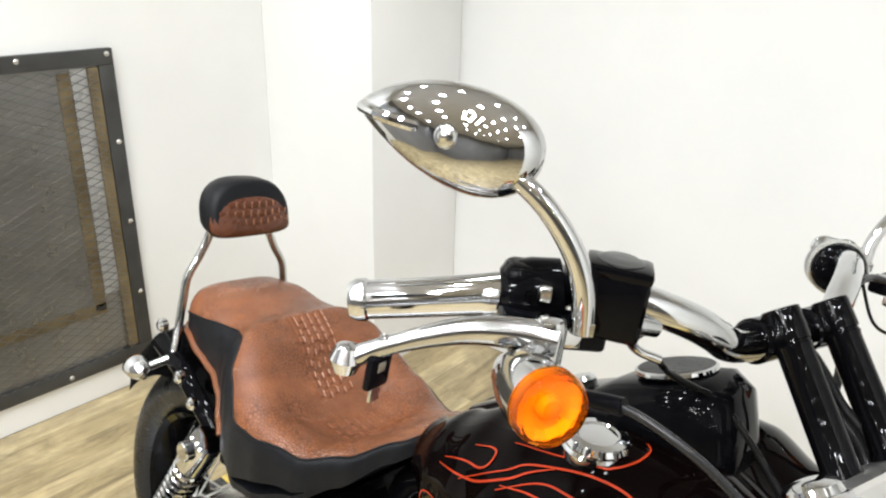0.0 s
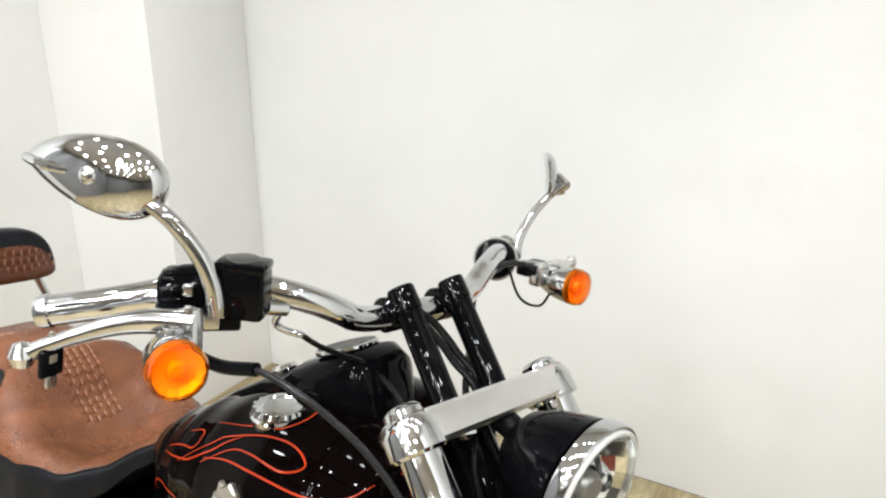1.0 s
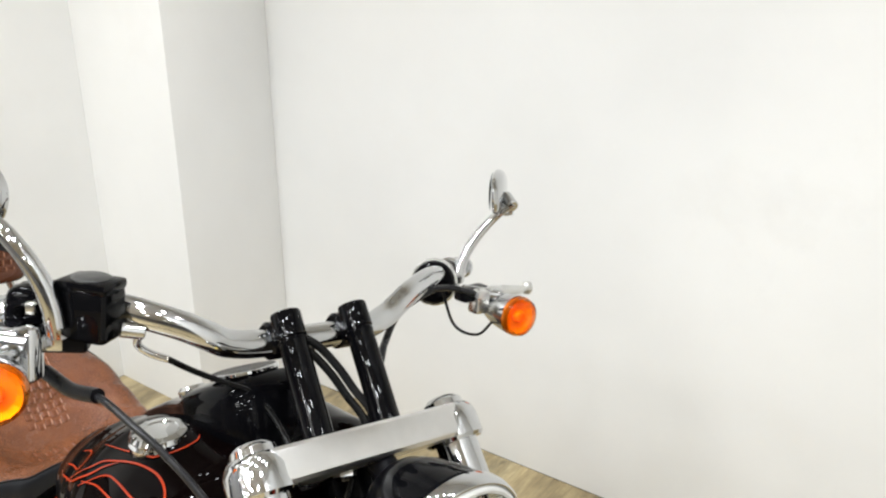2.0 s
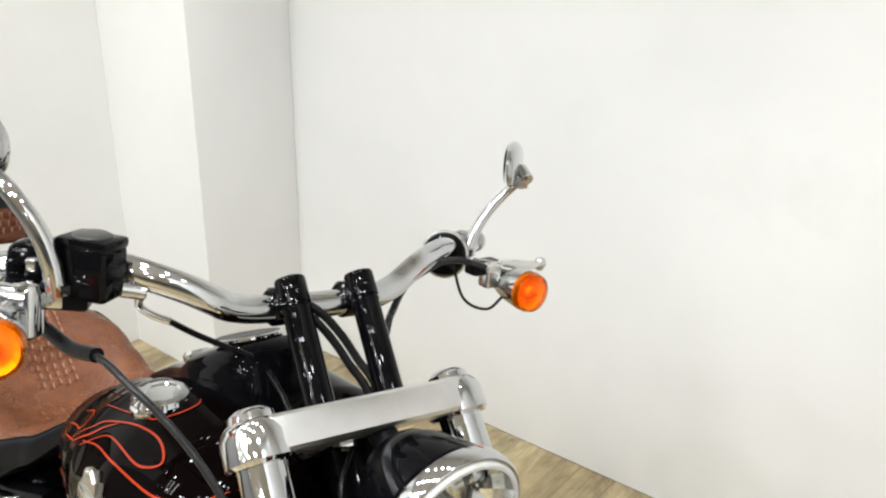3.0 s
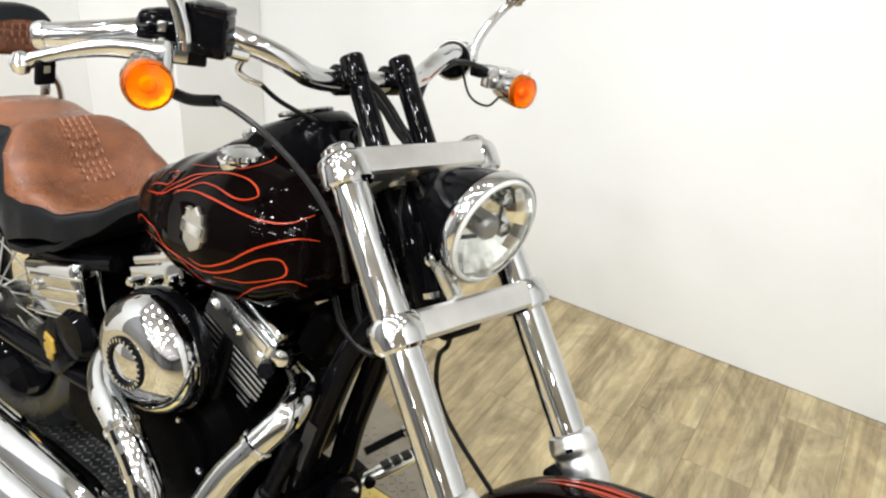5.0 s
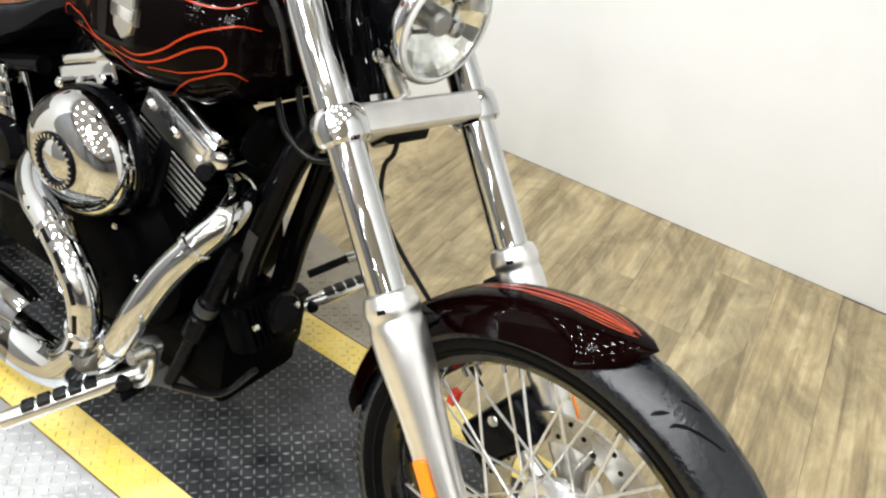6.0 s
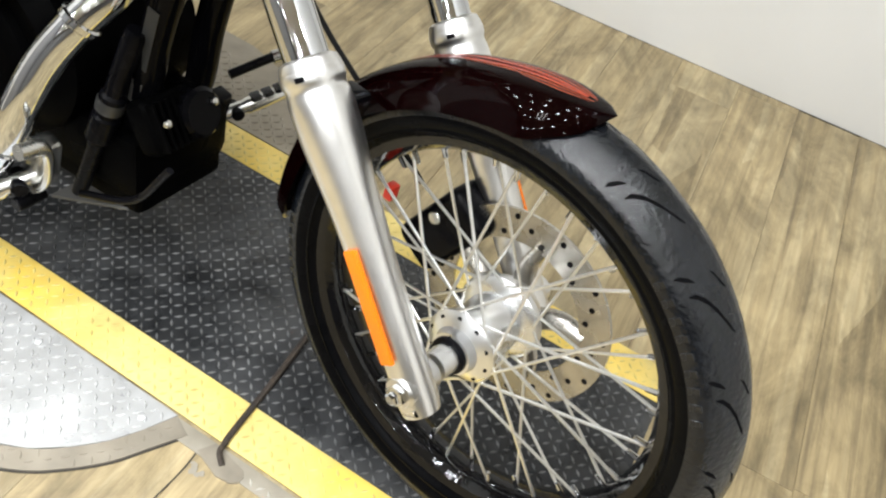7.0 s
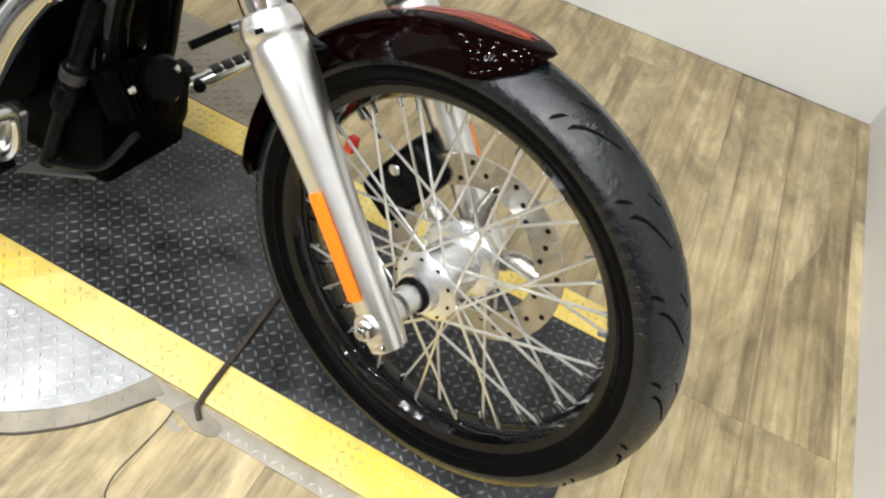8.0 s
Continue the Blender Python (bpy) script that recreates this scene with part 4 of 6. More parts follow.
# fuel tank
def section_at(table, x):
    """Values between the rows of a table by smooth steps."""
    for a, b in zip(table, table[1:]):
        if a[0] <= x <= b[0]:
            t = (x - a[0]) / (b[0] - a[0])
            t = t * t * (3 - 2 * t) * 0.5 + t * 0.5
            return [p + (q - p) * t for p, q in zip(a[1:], b[1:])]
    return table[-1][1:]


TANK = [(-1.06, 0.050, 0.800, 0.745), (-1.03, 0.105, 0.822, 0.722), (-0.98, 0.138, 0.856, 0.702), (-0.92, 0.160, 0.888, 0.690), (-0.85, 0.180, 0.914, 0.683), (-0.76, 0.193, 0.932, 0.684),
        (-0.68, 0.188, 0.930, 0.700), (-0.62, 0.160, 0.908, 0.730), (-0.585, 0.105, 0.880, 0.762), (-0.570, 0.050, 0.850, 0.790)]


def tank_point(x, a):
    w, top, low = section_at(TANK, x)
    mid = low + (top - low) * 0.48
    c, s = math.cos(a), math.sin(a)
    y = w * math.copysign(abs(c) ** 0.78, c)
    z = mid + ((top - mid) * abs(s) ** 0.85 if s > 0 else -(mid - low) * abs(s) ** 0.7)
    z -= 0.020 * math.exp(-(y / 0.045) ** 2) * (1 if s > 0 else 0)
    return Vector((x, y, z))


tank_bm = bmesh.new()
rows = []
for k in range(97):
    t = k / 96
    x = -1.06 + 0.49 * t
    rows.append([tank_bm.verts.new(tank_point(x, 2 * math.pi * j / 128)) for j in range(128)])
ring_faces(tank_bm, rows)
from mathutils.bvhtree import BVHTree
tank_bm.normal_update()
TANK_TREE = BVHTree.FromBMesh(tank_bm)
tank = body("fuel_tank", tank_bm, TANKPAINT, "gloss black teardrop fuel tank with orange pinstripe flames", 60)


def ribbon(tree, points, width, lift=0.0014, per=12, ends=0.3):
    """A painted line: a thin strip that follows the nearest surface."""
    bm = bmesh.new()
    ps = [tree.find_nearest(p) for p in spline(points, per)]
    mid = Vector((-0.8, 0, 0.8))
    out = []
    for i, (p, nor, _, _) in enumerate(ps):
        t = ps[min(i + 1, len(ps) - 1)][0] - ps[max(i - 1, 0)][0]
        if nor.dot(p - mid) < 0:
            nor = -nor
        side = t.cross(nor).normalized()
        u = i / (len(ps) - 1)
        w = width * (ends + (1 - ends) * min(1.0, 4 * u * (1 - u) + 0.1))
        row = []
        for q in (-0.5, 0, 0.5):
            h, n2, _, _ = tree.find_nearest(p + side * w * q)
            if n2.dot(h - mid) < 0:
                n2 = -n2
            row.append(bm.verts.new(h + n2 * lift))
        out.append(row)
    ring_faces(bm, out, False, False)
    return bm


def flame(side, *way):
    """A pinstripe through points of the tank: place along it, and degrees round its section."""
    pts = [tank_point(x, radians(a)) for x, a in way]
    part("flame_line", ribbon(TANK_TREE, [Vector((p.x, p.y * side, p.z)) for p in pts], 0.0027), FLAME, tank, "orange pinstripe flame")


def paint_flames(side):
    flame(side, (-0.913, 162), (-0.856, 147), (-0.826, 138), (-0.735, 132), (-0.693, 140), (-0.719, 147), (-0.774, 144), (-0.810, 145), (-0.854, 157))
    flame(side, (-0.851, 154), (-0.812, 151), (-0.766, 152), (-0.693, 155), (-0.658, 154), (-0.632, 148), (-0.616, 136))
    flame(side, (-0.938, 190), (-0.864, 190), (-0.758, 192), (-0.704, 187), (-0.661, 180), (-0.632, 178), (-0.621, 182), (-0.632, 188), (-0.679, 192), (-0.735, 194))
    flame(side, (-0.791, 188), (-0.750, 188), (-0.704, 182), (-0.663, 173), (-0.619, 160), (-0.601, 158))
    flame(side, (-0.735, 225), (-0.675, 200), (-0.647, 194), (-0.617, 190), (-0.606, 200))
    flame(side, (-0.864, 132), (-0.769, 128), (-0.750, 125), (-0.737, 118), (-0.735, 111), (-0.743, 108))
    flame(side, (-0.957, 159), (-0.916, 160), (-0.884, 158), (-0.848, 150), (-0.826, 142), (-0.802, 136))
    flame(side, (-0.985, 200), (-0.972, 182), (-0.918, 182), (-0.867, 188), (-0.823, 192), (-0.784, 199), (-0.740, 202))
    flame(side, (-0.951, 154), (-0.915, 151), (-0.890, 151), (-0.879, 147), (-0.879, 140), (-0.892, 138), (-0.915, 140))


for side in (1, -1):
    way = Vector((0, side, 0))
    paint_flames(side)
    # plain shield badge
    at, nor, _, _ = TANK_TREE.ray_cast(Vector((-0.778, -way.y * 0.6, 0.822)), way)
    if nor.y * way.y > 0:
        nor = -nor
    fx = (Vector((1, 0, 0)) - nor.x * nor).normalized()
    fz = fx.cross(nor)
    fz = fz if fz.z > 0 else -fz
    on = Matrix((fx, fz, nor)).transposed().to_4x4()
    on.translation = at
    outline = [(-0.024, 0.030), (-0.014, 0.026), (0.0, 0.036), (0.014, 0.026), (0.024, 0.030), (0.027, 0.014), (0.034, 0.012), (0.034, -0.012), (0.027, -0.012), (0.022, -0.026), (0, -0.038), (-0.022, -0.026), (-0.027, -0.012), (-0.034, -0.012), (-0.034, 0.012), (-0.027, 0.014)]
    shield = bmesh.new()
    rows = [[shield.verts.new((sc * x * 0.86, sc * z * 0.92, h)) for x, z in outline] for sc, h in ((1.0, -0.004), (1.0, 0.003), (0.92, 0.0055))]
    ring_faces(shield, rows)
    badge = part("tank_badge", shield, DISC, tank, "plain grey shield badge with a bar", frame_=on)
    bar = block((0.052, 0.017, 0.004), (0, 0, 0.0060), 0.0015)
    part("badge_bar", bar, SATIN, badge)
for y in (-0.102, 0.102):
    base = TANK_TREE.ray_cast(Vector((-0.785, y, 1.4)), Vector((0, 0, -1)))[0]
    capb = part("fuel_cap", lathe([(0.036, -0.014), (0.037, -0.002), (0.034, 0.001), (0.0345, 0.004), (0.031, 0.009), (0.022, 0.0105), (0.020, 0.009), (0.004, 0.010)], base, (0, 0.10 * y / 0.1, 1), 36), CHROME, tank, "chrome fuel cap")
    for k in range(14):
        a = 2 * math.pi * k / 14
        part("cap_knurl", rod(base + Vector((0.0335 * math.cos(a), 0.0335 * math.sin(a), -0.001)), base + Vector((0.0310 * math.cos(a), 0.0310 * math.sin(a), 0.008)), 0.0036, 8), CHROME, capb)

# dash console on the tank
dash_bm = bmesh.new()
rows = []
for x, w, top, low in ((-1.02, 0.016, 0.822, 0.80), (-0.95, 0.026, 0.872, 0.84), (-0.89, 0.034, 0.908, 0.87), (-0.84, 0.050, 0.932, 0.88), (-0.812, 0.060, 0.956, 0.88), (-0.76, 0.066, 0.980, 0.88), (-0.715, 0.066, 0.996, 0.87), (-0.690, 0.058, 0.985, 0.86), (-0.668, 0.040, 0.93, 0.85)):
    row = []
    for j in range(24):
        a = 2 * math.pi * j / 24
        c, s = math.cos(a), math.sin(a)
        row.append(dash_bm.verts.new((x, w * math.copysign(abs(c) ** 0.6, c), (top + low) / 2 + (top - low) / 2 * math.copysign(abs(s) ** 0.6, s))))
    rows.append(row)
ring_faces(dash_bm, rows)
dash = body("dash_console", dash_bm, GLOSS, "gloss black dash console", 60)
part("speedometer_rim", lathe([(0.043, -0.003), (0.0445, 0.000), (0.044, 0.003), (0.041, 0.0045), (0.039, 0.002)], (-0.762, 0, 0.982), (-0.36, 0, 1), 40, cap=False), CHROME, dash, "chrome speedometer rim")
part("speedometer_face", lathe([(0.040, 0.0), (0.040, 0.003)], (-0.762, 0, 0.984), (-0.36, 0, 1), 40), BLACK, dash)
part("ignition_switch", lathe([(0.019, 0), (0.020, 0.008), (0.016, 0.013), (0.006, 0.014)], (-0.870, 0.0, 0.914), (-0.5, 0, 1), 28), CHROME, dash, "chrome ignition switch")

# seat
SEAT = [(-1.655, 0.045, 0.778, 0.745), (-1.640, 0.078, 0.797, 0.722), (-1.60, 0.103, 0.812, 0.728), (-1.54, 0.116, 0.816, 0.715), (-1.48, 0.120, 0.808, 0.700), (-1.445, 0.130, 0.806, 0.680), (-1.41, 0.149, 0.814, 0.650),
        (-1.375, 0.166, 0.802, 0.612), (-1.33, 0.176, 0.758, 0.588), (-1.28, 0.176, 0.716, 0.594), (-1.21, 0.158, 0.702, 0.620), (-1.15, 0.122, 0.724, 0.664), (-1.09, 0.080, 0.762, 0.720), (-1.045, 0.040, 0.790, 0.760)]
SX0, SX1 = -1.655, -1.045


def seat_point(x, u):
    """u runs 0..1 from the left lower edge over the top to the right lower edge."""
    w, top, low = section_at(SEAT, x)
    a = math.pi * u
    c, s = math.cos(a), math.sin(a)
    y = w * math.copysign(abs(c) ** 0.62, c)
    dish = 0.032 * math.exp(-((x + 1.26) / 0.09) ** 2) * (abs(y) / 0.17) ** 2
    bowl = 0.032 * math.exp(-(((x + 1.288) / 0.098) ** 2 + (y / 0.112) ** 2) ** 2)
    z = low + (top - low) * abs(s) ** 0.42 + dish - bowl
    return Vector((x, y, z))


NX, NU = 110, 60
EDGE = [(-1.655, 0.03), (-1.60, 0.05), (-1.54, 0.11), (-1.48, 0.20), (-1.445, 0.26), (-1.41, 0.26), (-1.375, 0.15), (-1.33, 0.07), (-1.28, 0.085), (-1.21, 0.125), (-1.15, 0.155), (-1.09, 0.16), (-1.045, 0.15)]


def strip(name, u_from, u_to, cells, mat, parent, label):
    """A part of the seat's skin between two edges that follow the seat."""
    bm = bmesh.new()
    rows = []
    for k in range(NX + 1):
        x = SX0 + (SX1 - SX0) * k / NX
        e = section_at(EDGE, x)[0]
        a, b = u_from(e), u_to(e)
        rows.append([bm.verts.new(seat_point(x, a + (b - a) * j / cells)) for j in range(cells + 1)])
    ring_faces(bm, rows, False, False)
    return part(name, bm, mat, parent, label, 60)


full = bmesh.new()
rows = [[full.verts.new(seat_point(SX0 + (SX1 - SX0) * k / NX, j / NU)) for j in range(NU + 1)] for k in range(NX + 1)]
ring_faces(full, rows, False, False)
full.normal_update()
SEAT_TREE = BVHTree.FromBMesh(full)
full.free()
base_bm = bmesh.new()
rows = []
for k in range(NX + 1):
    w, top, low = section_at(SEAT, SX0 + (SX1 - SX0) * k / NX)
    x = SX0 + (SX1 - SX0) * k / NX
    rows.append([base_bm.verts.new((x, y, z)) for y, z in ((-w * 0.985, low + 0.012), (-w * 0.985, low), (w * 0.985, low), (w * 0.985, low + 0.012))])
ring_faces(base_bm, rows)
seat = body("seat", base_bm, VINYL, "two-up seat with black vinyl flanks", 60)
strip("seat_flank", lambda e: 0.0, lambda e: e, 14, VINYL, seat, "black vinyl flank")
strip("seat_flank", lambda e: 1 - e, lambda e: 1.0, 14, VINYL, seat, "black vinyl flank")
strip("seat_cover", lambda e: e, lambda e: 1 - e, 60, LEATHER, seat, "brown embossed leather cover")
# embossed scales on the seat
FACE = material("dark_brown_leather", (0.085, 0.027, 0.012), 0.28, noise_scale=40, noise_amount=0.25, rough_var=0.1, bump=0.3, bump_scale=300)
SCALE = material("embossed_scale", (0.150, 0.050, 0.021), 0.30, noise_scale=40, noise_amount=0.25, rough_var=0.1, bump=0.3, bump_scale=300)
scale_me = [shared("leather_scale", block((0.0150, 0.0108, 0.007), (0, 0, 0), 0.0024, seg=2), SCALE), shared("leather_scale", block((0.0122, 0.0108, 0.007), (0, 0, 0), 0.0024, seg=2), SCALE)]
# Lighter strips paint the highlights along the edges of the scales.
RIDGE_GLINT = material("painted_ridge_glint", (0.36, 0.165, 0.090), 0.35, noise_scale=60, noise_amount=0.2)
glint_me = shared("glint_ridge", block((0.0105, 0.0020, 0.0050), (0, 0, 0), 0.0009, seg=1), RIDGE_GLINT)
random.seed(7)


def scale_on(tree, x, y, down, parent):
    hit, nor, _, _ = tree.ray_cast(Vector((x, y, 1.4)), Vector((0, 0, -1)))
    if hit is None:
        return
    fx = (Vector((1, 0, 0)) - nor.x * nor).normalized()
    m = Matrix((fx, nor.cross(fx), nor)).transposed().to_4x4()
    m.translation = hit - nor * (0.0018 + down)
    piece("leather_scale", random.choice(scale_me), parent, m)
    if down < 0.001:
        piece("glint_ridge", glint_me, parent, m @ Matrix.Translation((random.uniform(-0.001, 0.001), 0.0070, 0.0013)))


for r in range(9):
    for c in range(5):
        # rows climb the bolster, where the seat falls steeply
        x = -1.405 + sum(0.0125 + 0.0006 * q for q in range(r)) * 0.80
        scale_on(SEAT_TREE, x + (0.003 if c % 2 else 0), (c - 2.0) * 0.0142, 0.0, seat)
for r in range(6):
    for c in range(6):
        scale_on(SEAT_TREE, -1.262 + r * 0.0185 + (0.006 if c % 2 else 0), (c - 2.5) * 0.0165, 0.0011, seat)
for s in (-1, 1):
    pts = [seat_point(x, 1 - section_at(EDGE, x)[0] if s < 0 else section_at(EDGE, x)[0]) for x in (-1.650 + 0.60 * k / 40 for k in range(41))]
    part("piping", tube(pts, 0.0019, 8, 3), VINYL, seat)
    pts = [seat_point(x, 1.0 if s < 0 else 0.0) + Vector((0, s * 0.001, 0.003)) for x in (-1.640 + 0.245 * k / 20 for k in range(21))]
    part("lower_welt", tube(pts, 0.0062, 10, 3), LEATHER, seat, "brown leather welt under the flank")

# backrest
def d_outline(count=44):
    """A D on its side: flat below, arched above; (across, up) in shares of the half width and height."""
    out = []
    for k in range(count):
        a = 2 * math.pi * k / count
        c, q = math.cos(a), math.sin(a)
        if q >= 0:
            out.append((math.copysign(abs(c) ** 0.75, c), -0.35 + 1.35 * abs(q) ** 0.85))
        else:
            out.append((math.copysign(abs(c) ** 0.55, c), -0.35 - 0.65 * abs(q) ** 0.45))
    return out


pad_scale_me = shared("leather_scale", block((0.0122, 0.0128, 0.007), (0, 0, 0), 0.0024, seg=2), FACE)
PAD = Vector((-1.585, -0.006, 0.957))
D_SHAPE = d_outline()


def pad_rows(steps, half_w, half_h):
    bm = bmesh.new()
    rows = []
    for dx, sc, shift in steps:
        rows.append([bm.verts.new(PAD + Vector((dx - 0.012 * v * sc, u * half_w * sc, shift + v * half_h * sc))) for u, v in D_SHAPE])
    ring_faces(bm, rows)
    return bm


sissy = body("backrest_pad", pad_rows(((-0.050, 0.55, 0), (-0.047, 0.78, 0), (-0.036, 0.92, 0), (-0.018, 0.99, 0), (0.004, 1.0, 0), (0.014, 0.95, 0), (0.018, 0.86, 0)), 0.081, 0.049), VINYL, "black padded passenger backrest", 60)
part("leather_face", pad_rows(((0.000, 0.99, -0.009), (0.011, 0.98, -0.009), (0.017, 0.93, -0.009), (0.021, 0.80, -0.009), (0.0235, 0.55, -0.009), (0.0245, 0.25, -0.010), (0.0245, 0.02, -0.010)), 0.0815, 0.040), FACE, sissy, "brown crocodile-pattern leather face", 60)
part("piping", tube([PAD + Vector((0.006 - 0.012 * v, u * 0.0815, v * 0.040 - 0.009)) for u, v in D_SHAPE + D_SHAPE[:1]], 0.0016, 6, 0), VINYL, sissy)
for r in range(4):
    for c in range(9):
        y, z = (c - 4.0) * 0.0150 + (0.004 if r % 2 else 0), -0.036 + r * 0.0142
        if abs(y) > 0.064 - max(0, z + 0.01) * 1.2:
            continue
        bulge = 0.0262 - 0.010 * (y / 0.08) ** 2 - 0.009 * abs((z + 0.010) / 0.036) ** 2.5
        piece("leather_scale", pad_scale_me, sissy, Matrix.Translation(PAD + Vector((bulge - 0.010 * (z + 0.01) / 0.039 - 0.0022, y, z))) @ Matrix.Rotation(math.pi / 2, 4, "Y"))
        piece("glint_ridge", glint_me, sissy, Matrix.Translation(PAD + Vector((bulge - 0.010 * (z + 0.01) / 0.039 - 0.0014, y + 0.0075, z))) @ Matrix.Rotation(math.pi / 2, 4, "Y"))
for s in (-1, 1):
    body("backrest_post", tube([(-1.605, s * 0.060, 0.935), (-1.613, s * 0.062, 0.900), (-1.615, s * 0.078, 0.864), (-1.615, s * 0.099, 0.828), (-1.615, s * 0.106, 0.790), (-1.612, s * 0.114, 0.745), (-1.595, s * 0.133, 0.68)], 0.0074, 12), CHROME, "chrome backrest post")
    body("fender_strut", tube([(-1.66, s * 0.128, 0.70), (-1.56, s * 0.135, 0.68), (-1.50, s * 0.135, 0.645), (-1.44, s * 0.130, 0.60)], 0.016, 12, flat=0.5), GLOSS, "black fender strut")
    at = Vector((-1.620, s * 0.190, 0.676))
    sig = body("turn_signal", lathe([(0.003, 0.040), (0.010, 0.037), (0.016, 0.027), (0.0195, 0.012), (0.020, 0.0)], at, (1, 0, 0), 32), CHROME, "chrome rear turn signal")
    part("lens", lathe([(0.0195, 0.0), (0.020, -0.005), (0.014, -0.011), (0.003, -0.013)], at, (1, 0, 0), 32), AMBER, sig, "amber signal lens")
    part("signal_arm", rod(at + Vector((0.016, -s * 0.012, 0)), (-1.60, s * 0.125, 0.688), 0.008, 12), CHROME, sig)
    for x, z in ((-1.615, 0.745), (-1.505, 0.642), (-1.55, 0.672)):
        body("strut_bolt", lathe([(0.012, 0), (0.012, 0.010), (0.008, 0.014), (0.002, 0.015)], (x, s * 0.138, z), (0, s, 0), 16), CHROME)

# rear wheel, fender and shocks
RAX = Vector((-1.585, 0, 0.325))
rwheel = body("rear_wheel", lathe([(0.205, -0.06), (0.216, -0.068), (0.216, -0.06), (0.19, -0.04), (0.185, 0), (0.19, 0.04), (0.216, 0.06), (0.216, 0.068), (0.205, 0.06), (0.18, 0.03), (0.176, 0), (0.18, -0.03), (0.205, -0.06)], RAX, (0, 1, 0), 56, cap=False), GLOSS, "black rear rim")
part("tyre", tyre_bm(0.325, 0.078, 0.214, RAX), RUBBER, rwheel, "wide black rear tyre", 60)
part("hub", lathe([(0.02, -0.09), (0.05, -0.08), (0.05, 0.08), (0.02, 0.09)], RAX, (0, 1, 0), 32), ALLOY, rwheel)
for k in range(20):
    a = 2 * math.pi * k / 20
    s = -1 if k % 2 else 1
    ob = new("spoke", spoke_me)
    ob.parent = rwheel
    p, q = RAX + Vector((0.045 * math.cos(a + 0.9), s * 0.06, 0.045 * math.sin(a + 0.9))), RAX + Vector((0.18 * math.cos(a), 0, 0.18 * math.sin(a)))
    d = q - p
    ob.matrix_local = Matrix.Translation(p) @ d.to_track_quat("Z", "Y").to_matrix().to_4x4() @ Matrix.Diagonal((1, 1, d.length, 1))
rf = bmesh.new()
rows = []
for k in range(33):
    a = radians(52 + 88 * k / 32)
    row = []
    for j in range(13):
        u = -1 + 2 * j / 12
        r = 0.385 - 0.085 * abs(u) ** 3.5
        row.append(rf.verts.new((RAX.x + r * math.cos(a), 0.108 * u, RAX.z + r * math.sin(a))))
    rows.append(row)
ring_faces(rf, rows, False, False)
bmesh.ops.solidify(rf, geom=rf.faces[:], thickness=0.003)
body("rear_fender", rf, GLOSS, "gloss black rear fender", 50)
for s in (-1, 1):
    top, low = Vector((-1.44, s * 0.158, 0.600)), Vector((-1.60, s * 0.158, 0.345))
    d = low - top
    shock = body("shock_absorber", lathe([(0.012, -0.02), (0.026, -0.016), (0.030, 0.0), (0.030, 0.055), (0.022, 0.060), (0.016, 0.062), (0.016, d.length)], top, d, 28), CHROME, "chrome shock absorber")
    coil = []
    u = d.normalized()
    e1 = u.orthogonal().normalized()
    e2 = u.cross(e1)
    for k in range(12 * 12 + 1):
        t = k / (12 * 12)
        a = 2 * math.pi * 12 * t
        coil.append(top + u * (0.06 + (d.length - 0.08) * t) + 0.025 * (math.cos(a) * e1 + math.sin(a) * e2))
    part("coil_spring", tube(coil, 0.0048, 8, 0), CHROME, shock, "chrome coil spring")
    part("shock_bolt", rod(top + Vector((0, -s * 0.03, 0)), top + Vector((0, s * 0.040, 0)), 0.017, 18), CHROME, shock)
body("swingarm", tube([(-1.10, -0.10, 0.34), (-1.35, -0.115, 0.335), (-1.60, -0.115, 0.325)], 0.024, 14), GLOSS, "black swingarm")
body("swingarm", tube([(-1.10, 0.10, 0.34), (-1.35, 0.115, 0.335), (-1.60, 0.115, 0.325)], 0.024, 14), GLOSS, "black swingarm")

# frame
for s in (-1, 1):
    rail = body("down_tube", tube([(-0.508, s * 0.020, 0.80), (-0.545, s * 0.036, 0.725), (-0.578, s * 0.048, 0.653), (-0.604, s * 0.055, 0.557), (-0.633, s * 0.059, 0.44), (-0.650, s * 0.060, 0.335), (-0.690, s * 0.062, 0.262), (-0.76, s * 0.063, 0.228), (-0.90, s * 0.065, 0.215)], 0.024, 16), GLOSS, "gloss black frame tube")
    if s < 0:
        for z0, z1, mat in ((0.52, 0.42, FRAME_GREY), (0.395, 0.355, PANEL)):
            xa, xb = (-0.604 - (0.557 - z0) * 0.245, -0.604 - (0.557 - z1) * 0.245)
            d = Vector((xb - xa, 0, z1 - z0))
            mt = Matrix.Rotation(math.atan2(d.x, d.z), 4, "Y")
            part("tube_label", block((0.020, 0.0016, d.length), Vector(((xa + xb) / 2 + 0.004, -0.0815, (z0 + z1) / 2)), 0.0005, mt), mat, rail, "grey printed label")
    body("side_rail", tube([(-1.10, s * 0.10, 0.62), (-1.25, s * 0.115, 0.585), (-1.42, s * 0.125, 0.58)], 0.016, 12), GLOSS)
body("backbone", tube([(-0.52, 0, 0.83), (-0.80, 0, 0.76), (-1.10, 0, 0.66), (-1.14, 0, 0.40)], 0.03, 16), GLOSS)

# engine
CRANK = Vector((-0.865, 0, 0.375))
case_bm = lathe([(0.05, -0.150), (0.120, -0.145), (0.148, -0.120), (0.155, -0.06), (0.155, 0.12), (0.12, 0.15)], CRANK, (0, 1, 0), 40)
block((0.36, 0.24, 0.17), CRANK + Vector((-0.20, 0, -0.08)), 0.03, None, case_bm)
